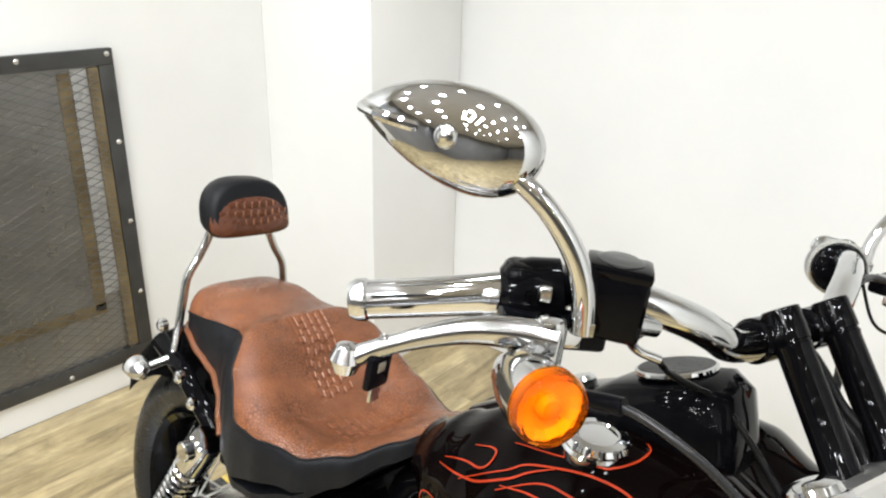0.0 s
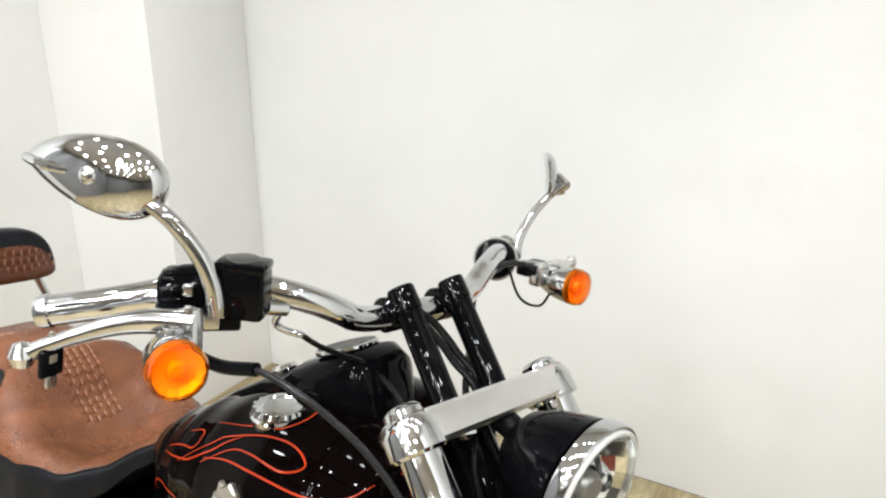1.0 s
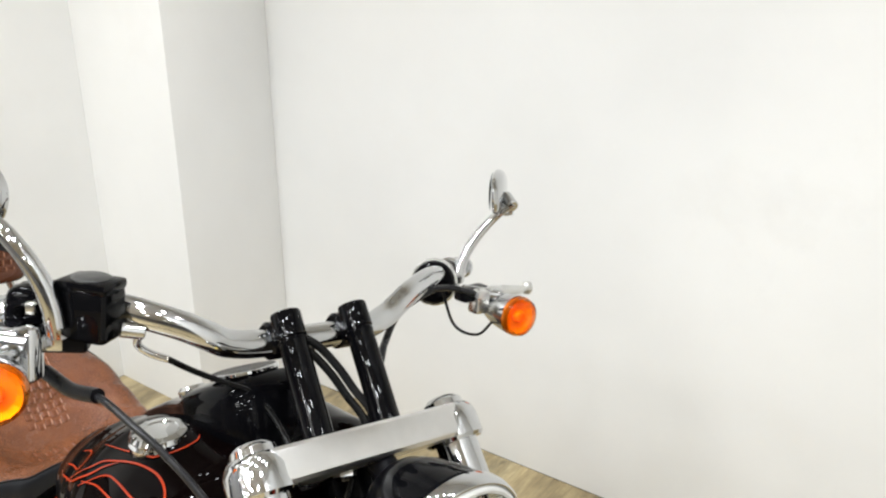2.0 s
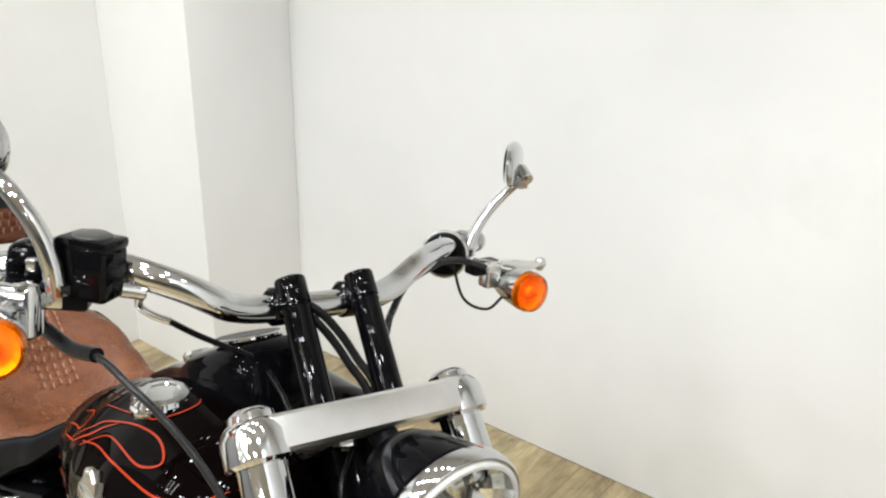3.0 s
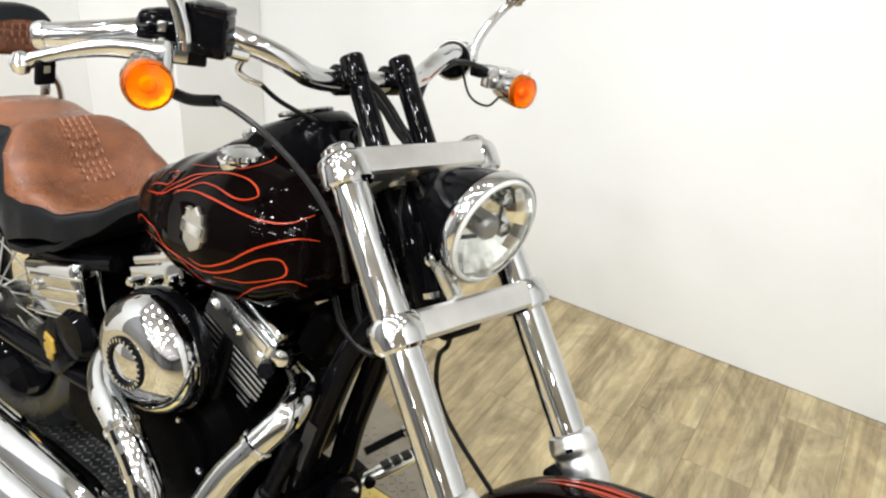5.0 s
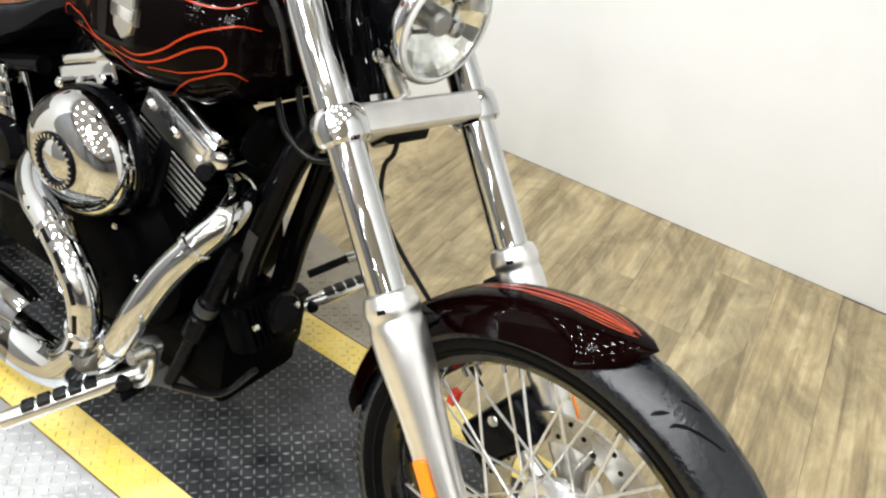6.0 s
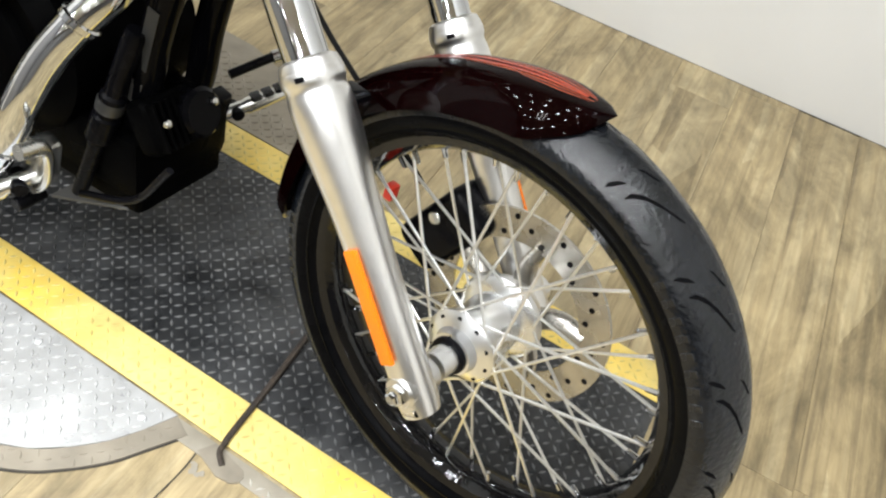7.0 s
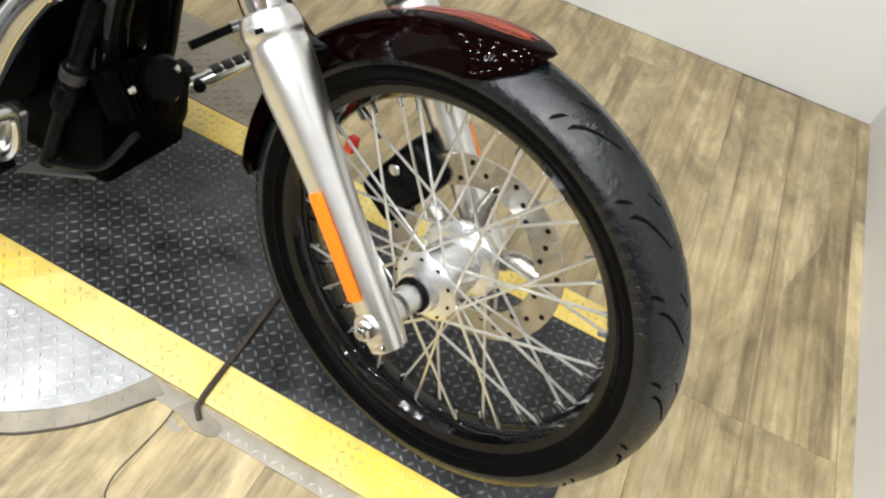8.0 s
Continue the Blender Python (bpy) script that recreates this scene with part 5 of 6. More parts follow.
block((0.30, 0.22, 0.12), CRANK + Vector((0.10, 0, -0.13)), 0.03, None, case_bm)
engine = body("engine", case_bm, WRINKLE, "black V-twin engine with bare-edged cooling fins")
part("gearcase_cover", lathe([(0.112, 0.0), (0.110, 0.012), (0.095, 0.022), (0.07, 0.026), (0.004, 0.027)], CRANK + Vector((-0.01, -0.148, -0.015)), (0, -1, 0), 48), WRINKLE, engine)
part("timer_cover", lathe([(0.042, 0.0), (0.041, 0.010), (0.034, 0.016), (0.030, 0.0165), (0.028, 0.014), (0.004, 0.014)], CRANK + Vector((-0.06, -0.172, -0.08)), (0, -1, 0), 36), CHROME, engine, "round chrome timer cover")
part("oil_filter", rod(CRANK + Vector((0.20, -0.02, -0.06)), CRANK + Vector((0.30, -0.02, -0.02)), 0.040, 28), GLOSS, engine)
for k in range(7):
    a = 2 * math.pi * k / 7 + 0.2
    part("case_bolt", lathe([(0.007, 0), (0.007, 0.006), (0.004, 0.008)], CRANK + Vector((-0.01 + 0.105 * math.cos(a), -0.160, -0.015 + 0.105 * math.sin(a))), (0, -1, 0), 6), CHROME, engine)
for s in (-1, 1):
    tilt = Matrix.Rotation(radians(22.5 * s), 4, "Y")
    up = tilt @ Vector((0, 0, 1))
    side = tilt @ Vector((1, 0, 0))
    cyl = part("cylinder", lathe([(0.055, 0.09), (0.055, 0.285)], CRANK, up, 28), WRINKLE, engine, "black finned cylinder")
    for k in range(13):
        h = 0.100 + k * 0.0115
        wid = 0.150 if k < 8 else 0.172
        part("cooling_fin", block((wid, 0.178 if k < 8 else 0.205, 0.0058), CRANK + up * h, 0.0022, tilt, seg=1), WRINKLE, cyl)
        if s > 0:
            part("fin_edge", block((wid * (0.86 if k < 8 else 0.97), 0.0022, 0.0028 if k < 8 else 0.0042), CRANK + up * h + Vector((0, -(0.089 if k < 8 else 0.1025) - 0.0002, 0)), 0.0006, tilt, seg=1), MESH_STEEL if k > 7 else DUCT, cyl)
    top = CRANK + up * 0.287
    mid_y = Vector((0, -0.045, 0))
    rb = block((0.150, 0.125, 0.060), top + mid_y, 0.010, tilt, seg=3)
    block((0.135, 0.112, 0.022), top + up * 0.036 + mid_y, 0.009, tilt, rb, 3)
    if s > 0:
        plate = block((0.152, 0.008, 0.058), top + up * 0.002 + Vector((0, -0.1125, 0)), 0.0035, tilt, seg=2)
        block((0.070, 0.014, 0.020), top + side * 0.030 + up * 0.018 + Vector((0, -0.1135, 0)), 0.004, tilt, plate, 2)
        part("head_plate", plate, POLISH, engine, "polished side of the front rocker box")
    rocker = part("rocker_cover", rb, CHROME, engine, "chrome rocker cover")
    part("rocker_lip", block((0.156, 0.131, 0.006), top - up * 0.010 + mid_y, 0.002, tilt), CHROME, rocker)
    for a in (-0.06, 0.0, 0.06):
        part("rocker_bolt", lathe([(0.010, 0), (0.010, 0.014), (0.006, 0.017)], top + side * a + Vector((0, -0.106, 0)), (0, -1, 0), 10), CHROME if s < 0 else POLISH, rocker)
    for q in (0.018, 0.045):
        foot = CRANK + Vector((s * (0.020 + q), -0.125, 0.08))
        part("pushrod_tube", rod(foot, top + Vector((-s * 0.045 + s * q * 0.4, -0.100, -0.03)), 0.009, 14), BLACK, engine, "black pushrod tube")
# front head side: chrome mount and horn-like stud
body("spark_cap", rod((-0.680, -0.120, 0.610), (-0.655, -0.150, 0.625), 0.013, 12), BLACK)
body("engine_stud", lathe([(0.016, 0), (0.018, 0.012), (0.013, 0.022), (0.004, 0.025)], (-0.655, -0.112, 0.640), (0.5, -1, 0.2), 20), CHROME, "chrome acorn nut")

# air cleaner
AIRC = Vector((-0.872, -0.146, 0.571))
ac = body("air_cleaner", lathe([(0.108, 0.0), (0.112, 0.006), (0.112, 0.026), (0.108, 0.030)], AIRC, (0, -1, 0), 56, squash=0.94), GLOSS, "black backing of the round air cleaner")
part("cleaner_cover", lathe([(0.106, 0.026), (0.108, 0.036), (0.106, 0.050), (0.099, 0.066), (0.085, 0.080), (0.069, 0.087), (0.056, 0.089), (0.045, 0.0895)], AIRC, (0, -1, 0), 64, squash=0.94), CHROME, ac, "domed chrome air cleaner cover")
part("cover_ring", lathe([(0.046, 0.086), (0.045, 0.093), (0.040, 0.095), (0.034, 0.093), (0.033, 0.086)], AIRC, (0, -1, 0), 48, cap=False), BLACK, ac, "black ring with pale marks")
for k in range(26):
    a = 2 * math.pi * k / 26
    part("ring_mark", block((0.0034, 0.002, 0.006), AIRC + Vector((0.040 * math.cos(a), -0.0952, 0.040 * math.sin(a))), 0, Matrix.Rotation(math.pi / 2 - a, 4, "Y")), SATIN, ac)
part("cover_insert", lathe([(0.034, 0.084), (0.033, 0.090), (0.024, 0.094), (0.004, 0.0955)], AIRC, (0, -1, 0), 40), CHROME, ac)

# exhaust
def shield_slots(points, r, count, parent, outward):
    ps = spline(points, 10)
    for k in range(count):
        i = int((k + 0.5) / count * (len(ps) - 2))
        d = (ps[i + 1] - ps[i]).normalized()
        o = (outward - outward.dot(d) * d).normalized()
        side = d.cross(o)
        m = Matrix((d, side, o)).transposed().to_4x4()
        part("shield_slot", block((0.036, 0.0085, 0.006), ps[i] + o * (r - 0.0018), 0.0028, m), BLACK, parent)


REAR_PIPE = [(-1.00, -0.120, 0.525), (-0.985, -0.190, 0.510), (-0.926, -0.235, 0.492), (-0.841, -0.260, 0.478), (-0.788, -0.270, 0.448), (-0.755, -0.275, 0.405), (-0.752, -0.275, 0.345), (-0.775, -0.275, 0.285), (-0.825, -0.275, 0.240), (-0.92, -0.272, 0.222)]
FRONT_PIPE = [(-0.680, -0.060, 0.570), (-0.625, -0.100, 0.588), (-0.600, -0.150, 0.575), (-0.621, -0.190, 0.530), (-0.647, -0.220, 0.477), (-0.668, -0.245, 0.414), (-0.698, -0.260, 0.337), (-0.76, -0.262, 0.255), (-0.86, -0.262, 0.212)]
for name, pts, r in (("rear_exhaust_pipe", REAR_PIPE, 0.026), ("front_exhaust_pipe", FRONT_PIPE, 0.0235)):
    pipe = body(name, tube(pts, r, 24, 10), CHROME, "chrome exhaust header with heat shield")
    if r == 0.026:
        shield_slots(pts[2:8], r, 6, pipe, Vector((0.35, -1, 0.3)))
    for k in (3, 6):
        a, b = Vector(pts[k]), Vector(pts[k + 1])
        d = (b - a).normalized()
        part("pipe_clamp", lathe([(r + 0.001, -0.006), (r + 0.0035, -0.004), (r + 0.0035, 0.004), (r + 0.001, 0.006)], a, d, 28), CHROME, pipe)
body("collector", tube([(-0.74, -0.272, 0.300), (-0.80, -0.275, 0.235), (-0.90, -0.275, 0.212), (-1.02, -0.268, 0.228)], lambda t: 0.036 + 0.008 * t, 24), CHROME, "chrome collector")
for z, y in ((0.252, -0.255), (0.215, -0.300)):
    body("muffler", lathe([(0.036, 0), (0.044, 0.05), (0.046, 0.12), (0.046, 0.80), (0.042, 0.84), (0.034, 0.85)], (-0.92, y, z), (-1, -0.01, 0.02), 32), CHROME, "long chrome muffler")

# foot controls
for s in (-1, 1):
    base, tip = Vector((-0.680, s * 0.225, 0.276)), Vector((-0.800, s * 0.392, 0.190))
    if s > 0:
        base, tip = Vector((-0.690, 0.170, 0.205)), Vector((-0.618, 0.300, 0.255))
    body("peg_mount", block((0.034, 0.036, 0.085), base + Vector((-0.002, -s * 0.010, 0.018)), 0.009, Matrix.Rotation(radians(12), 4, "Y"), seg=3), SATIN if s < 0 else BLACK, "forward-control bracket")
    d = tip - base
    u = d.normalized()
    peg = body("foot_peg", lathe([(0.010, 0.0), (0.0135, 0.01), (0.0135, 0.05), (0.0155, 0.055), (0.0155, d.length - 0.01), (0.012, d.length), (0.005, d.length + 0.003)], base, u, 24), SATIN, "bright foot peg with rubber inlays")
    o = (Vector((0, 0, 1)) - u.z * u).normalized()
    f_ = u.cross(o)
    m = Matrix((u, f_, o)).transposed().to_4x4()
    for k in range(5):
        part("peg_rubber", block((0.021, 0.024, 0.012), base + u * (0.075 + k * 0.024) + o * 0.0118, 0.004, m), RUBBER, peg)
    part("peg_pivot", rod(base + u * 0.03 - f_ * 0.022, base + u * 0.03 + f_ * 0.022, 0.012, 16), BLACK, peg)
body("brake_pedal", tube([(-0.690, -0.235, 0.250), (-0.640, -0.245, 0.300), (-0.625, -0.255, 0.365), (-0.615, -0.30, 0.385)], 0.011, 12, flat=0.7), SATIN, "bright brake pedal arm")
body("brake_pivot", rod((-0.690, -0.215, 0.232), (-0.690, -0.262, 0.232), 0.011, 18), BLACK)
body("brake_rod", tube([(-0.66, -0.175, 0.225), (-0.58, -0.150, 0.245), (-0.52, -0.14, 0.33)], 0.006, 10), BLACK)
body("shift_peg", rod((-0.66, 0.15, 0.315), (-0.625, 0.225, 0.343), 0.0085, 14), BLACK, "black shift peg")
body("shift_peg_tip", rod((-0.627, 0.222, 0.341), (-0.608, 0.250, 0.352), 0.0120, 14), CHROME)
# master cylinder tube on the right down tube
MC_TOP, MC_WAY = (-0.636, -0.085, 0.480), (-0.26, -0.12, -0.95)
mc = body("rear_master_cylinder", lathe([(0.013, 0), (0.016, 0.008), (0.016, 0.115), (0.020, 0.120), (0.0205, 0.150), (0.017, 0.153), (0.017, 0.158), (0.0215, 0.161), (0.0215, 0.205), (0.016, 0.212), (0.013, 0.216), (0.0125, 0.330)], MC_TOP, MC_WAY, 24), BLACK, "black rear brake master cylinder")
part("cylinder_band", lathe([(0.0206, 0.128), (0.0212, 0.130), (0.0212, 0.146), (0.0206, 0.148)], MC_TOP, MC_WAY, 24), FRAME_GREY, mc)
# regulator with fins
reg_turn = Matrix.Rotation(radians(-30), 4, "Y")
reg = body("voltage_regulator", block((0.050, 0.118, 0.088), (-0.606, -0.050, 0.336), 0.018, reg_turn, seg=3), WRINKLE, "finned black voltage regulator")
for k in range(9):
    part("regulator_fin", block((0.020, 0.0045, 0.076), Vector((-0.581, -0.100 + k * 0.0125, 0.350)), 0.001, reg_turn, seg=1), WRINKLE, reg)
body("engine_mount", block((0.05, 0.07, 0.07), (-0.665, 0.0, 0.52), 0.02, Matrix.Rotation(radians(8), 4, "Y"), seg=3), WRINKLE, "black front engine mount")
for pts in ([(-0.630, -0.060, 0.790), (-0.601, -0.065, 0.724), (-0.580, -0.065, 0.696), (-0.539, -0.060, 0.677), (-0.503, -0.050, 0.690), (-0.49, -0.03, 0.74)],
            [(-0.600, -0.050, 0.800), (-0.571, -0.055, 0.736), (-0.550, -0.055, 0.709), (-0.520, -0.045, 0.700), (-0.50, -0.03, 0.75)]):
    body("wiring_loom", tube(pts, 0.0050, 10), HOSE, "black hose under the tank")
# Added block hides the bright rocker front, so this space stays dark.
body("added_dark_block", block((0.05, 0.15, 0.10), (-0.640, 0.005, 0.665), 0.02, Matrix.Rotation(radians(20), 4, "Y"), seg=3), WRINKLE, "added black block that hides the bright front cylinder head")
for y, z in ((-0.098, 0.366), (-0.098, 0.318), (0.0, 0.366)):
    part("regulator_bolt", lathe([(0.006, 0), (0.006, 0.005), (0.003, 0.007)], (-0.567 - (0.366 - z) * 0.55, y, z), (0.85, 0, 0.5), 8), SATIN, reg)
body("oil_pan", block((0.44, 0.20, 0.07), (-0.84, 0.0, 0.185), 0.02, None, seg=3), WRINKLE, "black oil pan")
body("skid_plate", block((0.20, 0.16, 0.006), (-0.735, -0.02, 0.118), 0.002, Matrix.Rotation(radians(-24), 4, "Y")), DUCT, "dull steel plate under the engine")
body("horn_cover", lathe([(0.050, 0), (0.055, 0.01), (0.045, 0.03), (0.004, 0.035)], (-1.16, -0.13, 0.46), (0, -1, 0), 32), GLOSS)
cover_turn = Matrix.Rotation(radians(-16), 4, "Y")
batt = body("battery_cover", block((0.190, 0.060, 0.125), (-1.245, -0.112, 0.520), 0.020, cover_turn, seg=4), CHROME, "ribbed chrome battery cover under the seat")
for k in range(4):
    part("cover_rib", block((0.186, 0.010, 0.007), Vector((-1.245 + 0.006 * k, -0.139, 0.475 + k * 0.028)), 0.003, cover_turn), CHROME, batt)
part("cover_bolt", lathe([(0.013, 0), (0.013, 0.006), (0.009, 0.009), (0.002, 0.010)], (-1.290, -0.142, 0.520), (0, -1, 0), 18), SATIN, batt)
panel = body("side_cover", block((0.11, 0.02, 0.10), (-1.250, -0.128, 0.395), 0.012, Matrix.Rotation(radians(45), 4, "Y"), seg=3), BLACK, "black side plate with a gold badge")
gold = bmesh.new()
block((0.034, 0.006, 0.020), (-1.258, -0.141, 0.408), 0.004, Matrix.Rotation(0.3, 4, "Y"), gold)
block((0.038, 0.006, 0.022), (-1.256, -0.141, 0.390), 0.004, Matrix.Rotation(-0.3, 4, "Y"), gold)
block((0.022, 0.006, 0.020), (-1.256, -0.141, 0.373), 0.004, None, gold)
part("gold_badge", gold, GOLD, panel, "plain gold badge")
body("oil_tank", block((0.22, 0.20, 0.24), (-1.28, 0, 0.50), 0.03, None, seg=3), GLOSS, "black oil tank under the seat")
body("side_stand", tube([(-0.86, 0.14, 0.17), (-0.85, 0.22, 0.10), (-0.84, 0.275, 0.058)], 0.010, 12), GLOSS, "black side stand")
# key tag on the brake lever
tag = tagged(part("key_tag", block((0.007, 0.026, 0.029), (0, 0, 0), 0.003), BLACK, None), "black plastic key tag hanging from the brake lever", "key tag")
tag.matrix_world = FRONT @ pose(-0.782, -0.418, 1.024, 0, 4, 20)
part("tag_label", block((0.0082, 0.009, 0.009), (0, 0, 0.005), 0.001), PLATE_TAN, tag)
part("tag_ring", tube([(0, 0.0, 0.014), (0.004, 0.002, 0.024), (0, 0, 0.033), (-0.004, -0.002, 0.024), (0, 0, 0.014)], 0.0012, 6, 6), SATIN, tag)
part("key_blade", block((0.003, 0.012, 0.014), (0, 0.001, -0.021), 0.001), SATIN, tag)
# ---- lift platform in the floor ----
TAU = -2.54


def on_deck(x, y, z=0.0):
    """A place on the deck, which is turned slightly against the room."""
    return Matrix.Rotation(radians(TAU), 4, "Z") @ Vector((x, y, z))


DECK_TURN = Matrix.Rotation(radians(TAU), 4, "Z")
DX0, DX1 = -2.02, 0.30
NEAR_IN, NEAR_OUT, FAR_IN, FAR_OUT = -0.113, -0.191, 0.318, 0.400


def slab(name, x0, x1, y0, y1, z, mat, label, category, kind="structure"):
    bm = block((x1 - x0, y1 - y0, 0.008), ((x0 + x1) / 2, (y0 + y1) / 2, z - 0.004), 0.001, None)
    bmesh.ops.transform(bm, matrix=DECK_TURN, verts=bm.verts)
    return tagged(part(name, bm, mat), label, category, kind=kind)


def treads(x0, x1, y0, y1, z, pitch=0.0172, length=0.0160, width=0.0052, height=0.0019, keep=None):
    """Raised lozenges, each turned against its neighbour."""
    verts, faces = [], []
    nx, ny = int((x1 - x0) / pitch), int((y1 - y0) / pitch)
    for i in range(nx):
        for j in range(ny):
            cx, cy = x0 + (i + 0.5) * pitch, y0 + (j + 0.5) * pitch
            if keep and not keep(cx, cy):
                continue
            a = radians(45 if (i + j) % 2 else -45)
            ux, uy = math.cos(a), math.sin(a)
            base = len(verts)
            for s, t, h in ((-1, 0, 0), (0, -1, 0), (1, 0, 0), (0, 1, 0), (-0.6, 0, height), (0, -0.5, height), (0.6, 0, height), (0, 0.5, height)):
                p = on_deck(cx + s * length / 2 * ux - t * width / 2 * uy, cy + s * length / 2 * uy + t * width / 2 * ux, z + h)
                verts.append(p)
            faces += [(base + 4, base + 5, base + 6, base + 7)] + [(base + k, base + (k + 1) % 4, base + 4 + (k + 1) % 4, base + 4 + k) for k in range(4)]
    bm = bmesh.new()
    vs = [bm.verts.new(v) for v in verts]
    for f in faces:
        bm.faces.new([vs[k] for k in f])
    return bm


ROPE = material("brown_woven_strap", (0.040, 0.029, 0.021), 0.6, noise_scale=150, noise_amount=0.6, grime=0.4, grime_scale=30, bump=0.8, bump_scale=260)
TREAD_TAN = material("pale_tan_tread", (0.50, 0.47, 0.41), 0.35, 0.2, noise_scale=25, noise_amount=0.25, rough_var=0.1)
deck = slab("lift_deck", DX0, DX1, NEAR_OUT, FAR_OUT, 0.004, PLATE_DARK, "dark worn steel tread plate deck under the motorcycle", "platform")
tagged(part("deck_tread", treads(DX0, DX1, NEAR_IN, FAR_IN, 0.004), TREAD_DARK, deck), kind="stuff")
for y0, y1 in ((NEAR_OUT, NEAR_IN), (FAR_IN, FAR_OUT)):
    strip = slab("floor_tape", DX0, DX1, y0, y1, 0.0052, TAPE, "yellow marking tape over the tread plate", "floor tape")
    tagged(part("tape_bump", treads(DX0, DX1, y0 + 0.002, y1 - 0.002, 0.0052, height=0.0012), TAPE_WORN, strip), kind="stuff")
# silver wing plate with a rounded end, and the tan one beyond
wing_bm = bmesh.new()
outline = [(DX0, NEAR_OUT - 0.004), (-0.366, NEAR_OUT - 0.004), (-0.391, -0.244), (-0.417, -0.285), (-0.454, -0.324), (-0.502, -0.361), (-0.60, -0.405), (-0.72, -0.435), (-0.92, -0.46), (DX0, -0.475)]
low = [wing_bm.verts.new(on_deck(x, y, 0.0)) for x, y in outline]
top = [wing_bm.verts.new(on_deck(x, y, 0.005)) for x, y in outline]
ring_faces(wing_bm, [low, top])
wing = tagged(part("wing_plate", wing_bm, PLATE_PALE), "silver tread plate wing with a rounded end beside the lift deck", "tread plate", kind="structure")


def inside_wing(x, y):
    for (xa, ya), (xb, yb) in zip(outline[1:], outline[2:]):
        if xb <= x <= xa:
            return y > ya + (yb - ya) * (x - xa) / (xb - xa) + 0.015 and y < NEAR_OUT - 0.014
    return False


tagged(part("wing_tread", treads(-1.7, -0.36, -0.46, NEAR_OUT, 0.005, height=0.0024, keep=inside_wing), TREAD_PALE, wing), kind="stuff")
for x, y in ((-0.645, -0.184), (-0.418, -0.198), (-0.88, -0.40)):
    part("plate_bolt", lathe([(0.0065, 0), (0.0065, 0.002), (0.004, 0.003)], (x, y - 0.012, 0.005), (0, 0, 1), 10), TREAD_PALE, wing)
def band(name, inner, outer, z, mat, label, category):
    """A flat curved strip between two lines on the floor."""
    bm = bmesh.new()
    a, b = spline([on_deck(x, y, z) for x, y in inner], 6), spline([on_deck(x, y, z) for x, y in outer], 6)
    rows = [[bm.verts.new(p), bm.verts.new(q), bm.verts.new(q - Vector((0, 0, 0.004))), bm.verts.new(p - Vector((0, 0, 0.004)))] for p, q in zip(a, b)]
    ring_faces(bm, rows)
    return tagged(part(name, bm, mat), label, category, kind="structure")


def offset(line, d):
    out = []
    for k, (x, y) in enumerate(line):
        xa, ya = line[max(k - 1, 0)]
        xb, yb = line[min(k + 1, len(line) - 1)]
        L = math.hypot(xb - xa, yb - ya)
        out.append((x - (yb - ya) / L * d, y + (xb - xa) / L * d))
    return out


edge_line = [(-0.366, -0.197), (-0.391, -0.244), (-0.417, -0.285), (-0.454, -0.324), (-0.502, -0.361), (-0.60, -0.405), (-0.72, -0.435), (-0.92, -0.46), (-1.4, -0.472)]
edge_out = offset(edge_line, 0.034)
edge_out[0] = (-0.331, -0.212)
trim_band = band("edge_trim", edge_line, edge_out, 0.0045, PLATE_TAN, "tan tread plate strip round the plate edge", "trim")
tagged(part("trim_tread", treads(-1.3, -0.34, -0.52, -0.20, 0.0042, height=0.0012, keep=lambda x, y: any(math.hypot(x - (a + c) / 2, y - (b + d) / 2) < 0.012
       for a, b, c, d in [(a[0] + (e[0] - a[0]) * k / 5, a[1] + (e[1] - a[1]) * k / 5, b[0] + (f[0] - b[0]) * k / 5, b[1] + (f[1] - b[1]) * k / 5)
                          for a, e, b, f in zip(edge_line, edge_line[1:], edge_out, edge_out[1:]) for k in range(5)])), PLATE_TAN, trim_band), kind="stuff")
band("floor_seam", edge_out, offset(edge_out, 0.0032), 0.0016, SEAM, "dark gap round the plate edge", "seam")
seam_line = [(-0.303, -0.222), (-0.300, -0.255), (-0.302, -0.307), (-0.304, -0.345), (-0.301, -0.368), (-0.291, -0.388), (-0.262, -0.405), (-0.20, -0.42)]
band("floor_seam", seam_line, offset(seam_line, 0.0022), 0.0014, SEAM, "dark cut seam in the floor covering", "seam")
tab_bm = bmesh.new()
tab = [(-0.286, -0.197), (-0.222, -0.208), (-0.215, -0.218), (-0.218, -0.228), (-0.228, -0.235), (-0.252, -0.238), (-0.302, -0.223)]
low = [tab_bm.verts.new(on_deck(x, y, 0.0)) for x, y in tab]
top = [tab_bm.verts.new(on_deck(x, y, 0.0042)) for x, y in tab]
ring_faces(tab_bm, [low, top])
tagged(part("floor_tab", tab_bm, PLATE_TAN), "small tan floor tab under the strap hook", "trim", kind="structure")
strip_bm = block((0.70, 0.030, 0.003), (-0.03, NEAR_OUT - 0.020, 0.0016), 0.001)
bmesh.ops.transform(strip_bm, matrix=DECK_TURN, verts=strip_bm.verts)
edge_strip = tagged(part("edge_strip", strip_bm, CLEAR), "tan tread strip along the deck edge", "trim", kind="structure")
tagged(part("strip_tread", treads(-0.21, 0.31, NEAR_OUT - 0.034, NEAR_OUT - 0.008, 0.0030, height=0.0013), TREAD_TAN, edge_strip), kind="stuff")
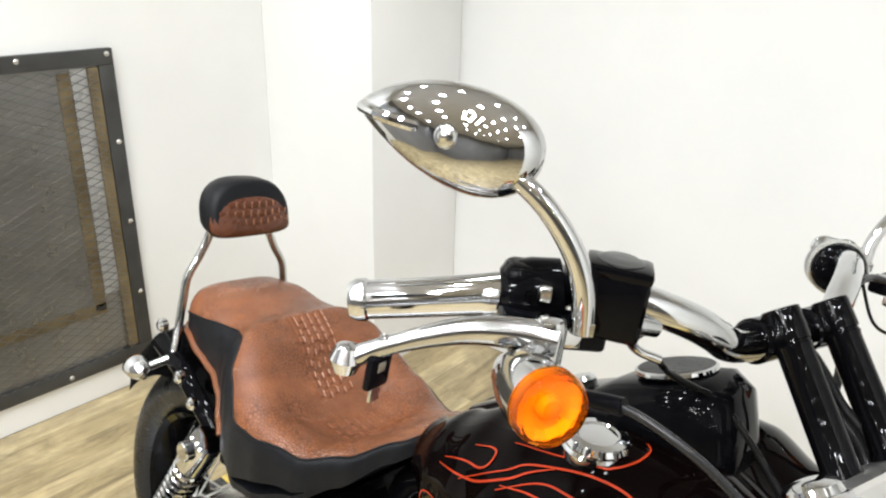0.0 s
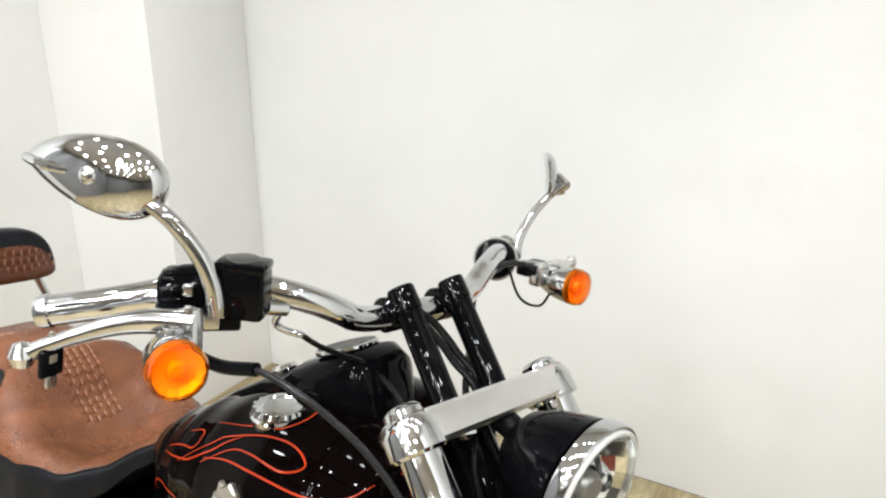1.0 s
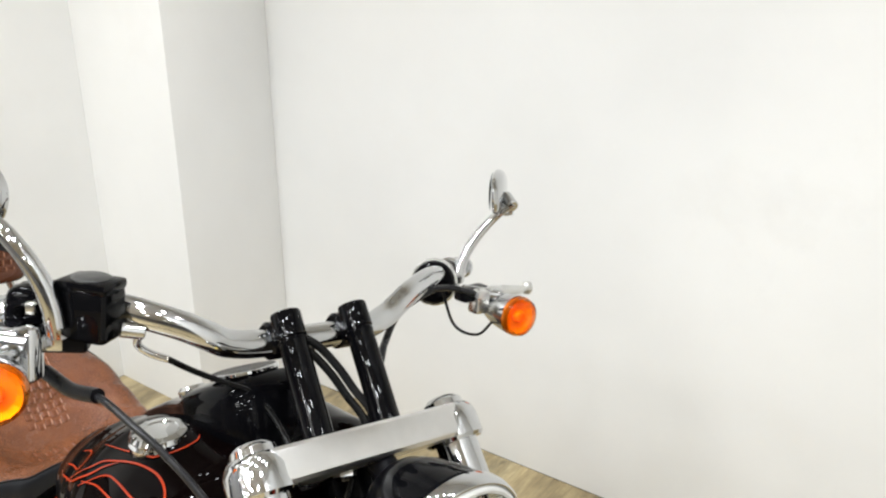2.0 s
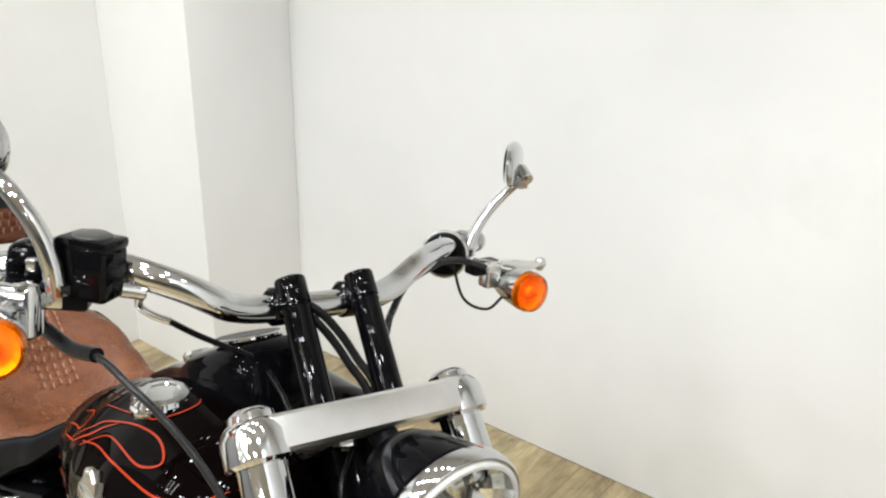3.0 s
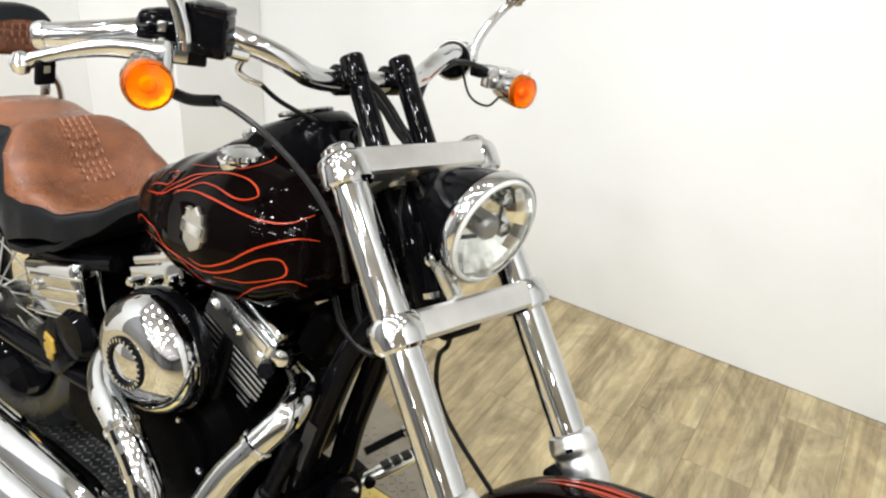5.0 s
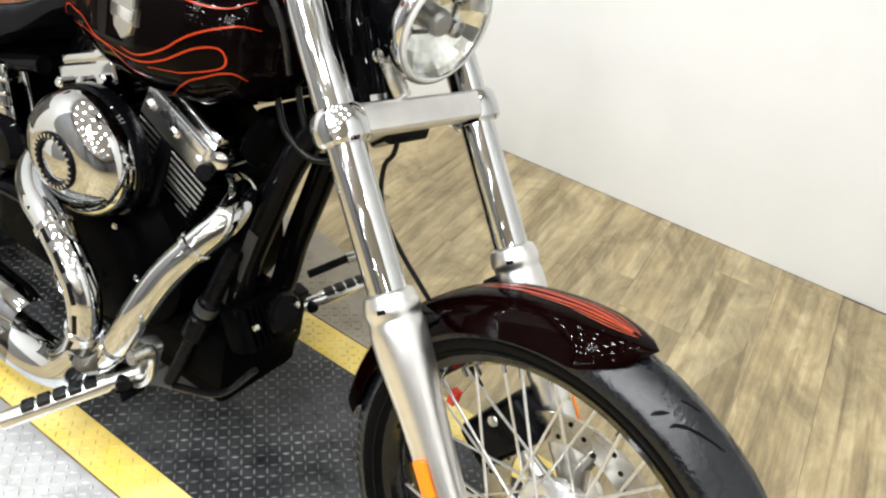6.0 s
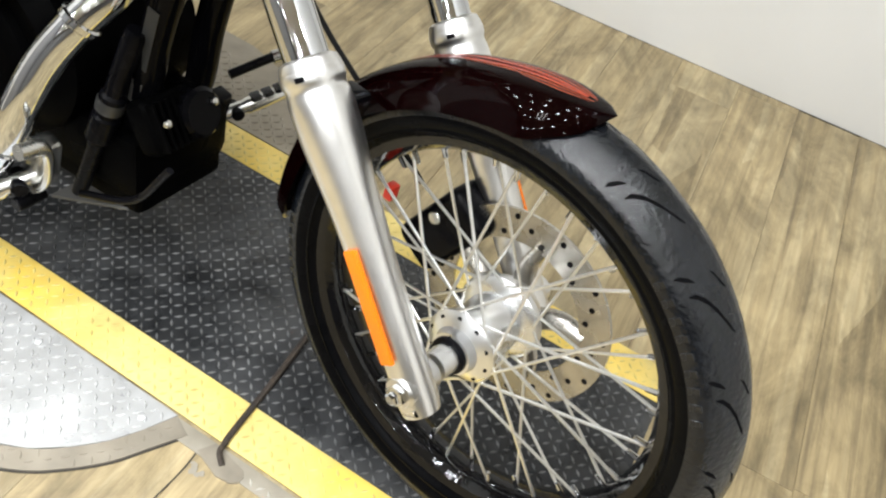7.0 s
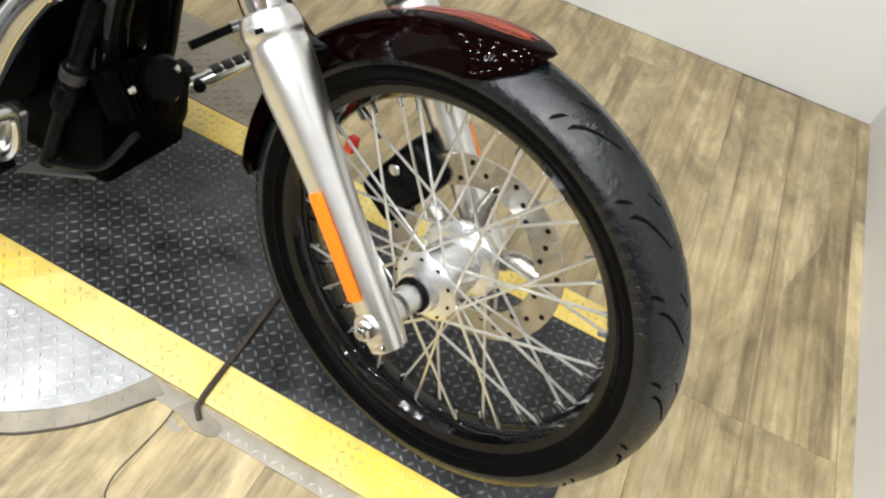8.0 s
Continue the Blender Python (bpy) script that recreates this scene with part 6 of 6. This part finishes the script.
# pale scuffs beside the tab where the covering has lifted
scuff_bm = bmesh.new()
random.seed(11)
for k in range(7):
    cx, cy, rr = -0.287 + random.uniform(-0.012, 0.016), -0.245 + random.uniform(-0.010, 0.006), random.uniform(0.003, 0.007)
    ring = [scuff_bm.verts.new(on_deck(cx + rr * random.uniform(0.6, 1.3) * math.cos(a), cy + rr * random.uniform(0.5, 1.0) * math.sin(a), 0.0012 + 0.0001 * k)) for a in [2 * math.pi * j / 7 for j in range(7)]]
    scuff_bm.faces.new(ring)
tagged(part("floor_scuff", scuff_bm, CLEAR), "pale scuffed patch in the floor covering", "floor mark", kind="structure")
far_bm = bmesh.new()
outline2 = [(DX0, FAR_OUT + 0.003), (-0.50, FAR_OUT + 0.003), (-0.60, 0.52), (-0.72, 0.60), (-0.92, 0.66), (DX0, 0.68)]
low = [far_bm.verts.new(on_deck(x, y, 0.0)) for x, y in outline2]
top = [far_bm.verts.new(on_deck(x, y, 0.005)) for x, y in outline2]
ring_faces(far_bm, [low, top])
# The tan this plate reflects is put into its base colour.
fwing = tagged(part("wing_plate", far_bm, PLATE_TAN), "tread plate wing behind the motorcycle, reflected tan put into its colour", "tread plate", kind="structure")
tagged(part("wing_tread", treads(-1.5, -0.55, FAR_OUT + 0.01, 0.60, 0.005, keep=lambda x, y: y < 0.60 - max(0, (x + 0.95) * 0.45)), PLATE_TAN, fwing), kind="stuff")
# strap over the deck with a small hook
strap = tagged(part("deck_strap", tube([(-0.292, 0.075, 0.012), (-0.287, -0.05, 0.009), (-0.284, -0.165, 0.009), (-0.281, -0.180, 0.007)], 0.0056, 8, 4), ROPE), "thin dark brown woven strap across the deck and yellow tape", "strap")
part("strap_hook", tube([(-0.281, -0.178, 0.010), (-0.280, -0.194, 0.010), (-0.264, -0.209, 0.007)], 0.0046, 8, 4), ROPE, strap)

# ---- mesh panel on the west wall ----
PY0, PY1, PZ0, PZ1 = -0.62, 0.555, 0.10, 1.09
grille = tagged(empty("mesh_panel", pose(X0, 0, 0)), "dark grey steel frame with expanded mesh on a wall", "grille")
for name, lo, hi in (("frame_rail", (0.0, PY0, PZ1 - 0.045), (0.020, PY1, PZ1)), ("frame_rail", (0.0, PY0, PZ0), (0.020, PY1, PZ0 + 0.045)),
                     ("frame_stile", (0.0, PY1 - 0.045, PZ0 + 0.046), (0.020, PY1, PZ1 - 0.046)), ("frame_stile", (0.0, PY0, PZ0 + 0.046), (0.020, PY0 + 0.045, PZ1 - 0.046))):
    part(name, block([b - a for a, b in zip(lo, hi)], [(a + b) / 2 for a, b in zip(lo, hi)], 0.002), FRAME_GREY, grille, "grey painted steel frame")
for y in (PY1 - 0.062, PY0 + 0.062):
    part("inner_stile", block((0.016, 0.030, PZ1 - PZ0 - 0.10), (0.010, y, (PZ0 + PZ1) / 2), 0.002), RUSTY, grille, "tarnished inner frame")
part("pale_gap", block((0.003, 0.050, PZ1 - 0.40), (0.0065, 0.4575, (PZ1 + 0.30) / 2), 0), PLATE_PALE, grille, "pale strip behind the mesh")
part("back_panel", block((0.004, PY1 - PY0 - 0.02, PZ1 - PZ0 - 0.02), (0.0025, (PY0 + PY1) / 2, (PZ0 + PZ1) / 2), 0), PANEL, grille, "dull metal panel behind the mesh")
for lo, hi in (((0.0045, 0.395, 0.30), (0.0085, 0.430, PZ1 - 0.06)), ((0.0045, PY0 + 0.1, 0.29), (0.0085, 0.430, 0.325))):
    part("inner_bar", block([b - a for a, b in zip(lo, hi)], [(a + b) / 2 for a, b in zip(lo, hi)], 0.001), RUSTY, grille)
mesh_bm = bmesh.new()
step_y, step_z = 0.030, 0.0125


def wire(p, q):
    d = (q - p)
    n_ = Vector((0, -d.z, d.y)).normalized() * 0.0011
    o = Vector((0.002, 0, 0))
    vs = [mesh_bm.verts.new(v) for v in (p - n_, p + n_, p + n_ + o, p - n_ + o, q - n_, q + n_, q + n_ + o, q - n_ + o)]
    for f in ((0, 1, 5, 4), (1, 2, 6, 5), (2, 3, 7, 6), (3, 0, 4, 7)):
        mesh_bm.faces.new([vs[k] for k in f])


ny, nz = int((PY1 - PY0 - 0.08) / step_y), int((PZ1 - PZ0 - 0.08) / step_z)
for i in range(ny):
    for j in range(nz):
        y, z = PY0 + 0.04 + i * step_y, PZ0 + 0.04 + j * step_z
        if (i + j) % 2:
            wire(Vector((0.018, y, z)), Vector((0.018, y + step_y, z + step_z)))
        else:
            wire(Vector((0.018, y, z + step_z)), Vector((0.018, y + step_y, z)))
tagged(part("expanded_mesh", mesh_bm, MESH_STEEL, grille, "diamond expanded steel mesh"), kind="stuff")
for y, z in [(PY1 - 0.018, 1.075), (PY1 - 0.26, 1.075), (PY1 - 0.5, 1.075), (PY1 - 0.018, 0.82), (PY1 - 0.018, 0.57), (PY1 - 0.018, 0.33), (PY1 - 0.27, 0.118), (PY1 - 0.018, 0.118)]:
    part("frame_screw", lathe([(0.0075, 0), (0.0075, 0.002), (0.004, 0.005)], (0.020, y, z), (1, 0, 0), 12), ALLOY, grille)

# ---- floor planks ----
PL_W, PL_L = 0.178, 1.22
plank_me = {}
random.seed(4)
nrow = int((HX1 - X0) / PL_W) + 1
for r in range(nrow):
    x0 = X0 + r * PL_W
    x1 = min(x0 + PL_W, HX1) - 0.0006
    start = Y0 - random.random() * PL_L
    y = start
    while y < Y1:
        a, b = max(y, Y0), min(y + PL_L, Y1) - 0.0006
        y += PL_L
        if b - a < 0.02 or x1 - x0 < 0.02:
            continue
        key = (round(x1 - x0, 3), round(b - a, 3))
        if key not in plank_me:
            bm = block((x1 - x0, b - a, 0.006), (0, 0, 0), 0.0004, None, seg=1)
            me = bpy.data.meshes.new("plank")
            bm.to_mesh(me)
            bm.free()
            me.materials.append(PLANK)
            plank_me[key] = me
        ob = new("plank", plank_me[key])
        ob.parent = floor
        ob.location = ((x0 + x1) / 2, (a + b) / 2, -0.003)
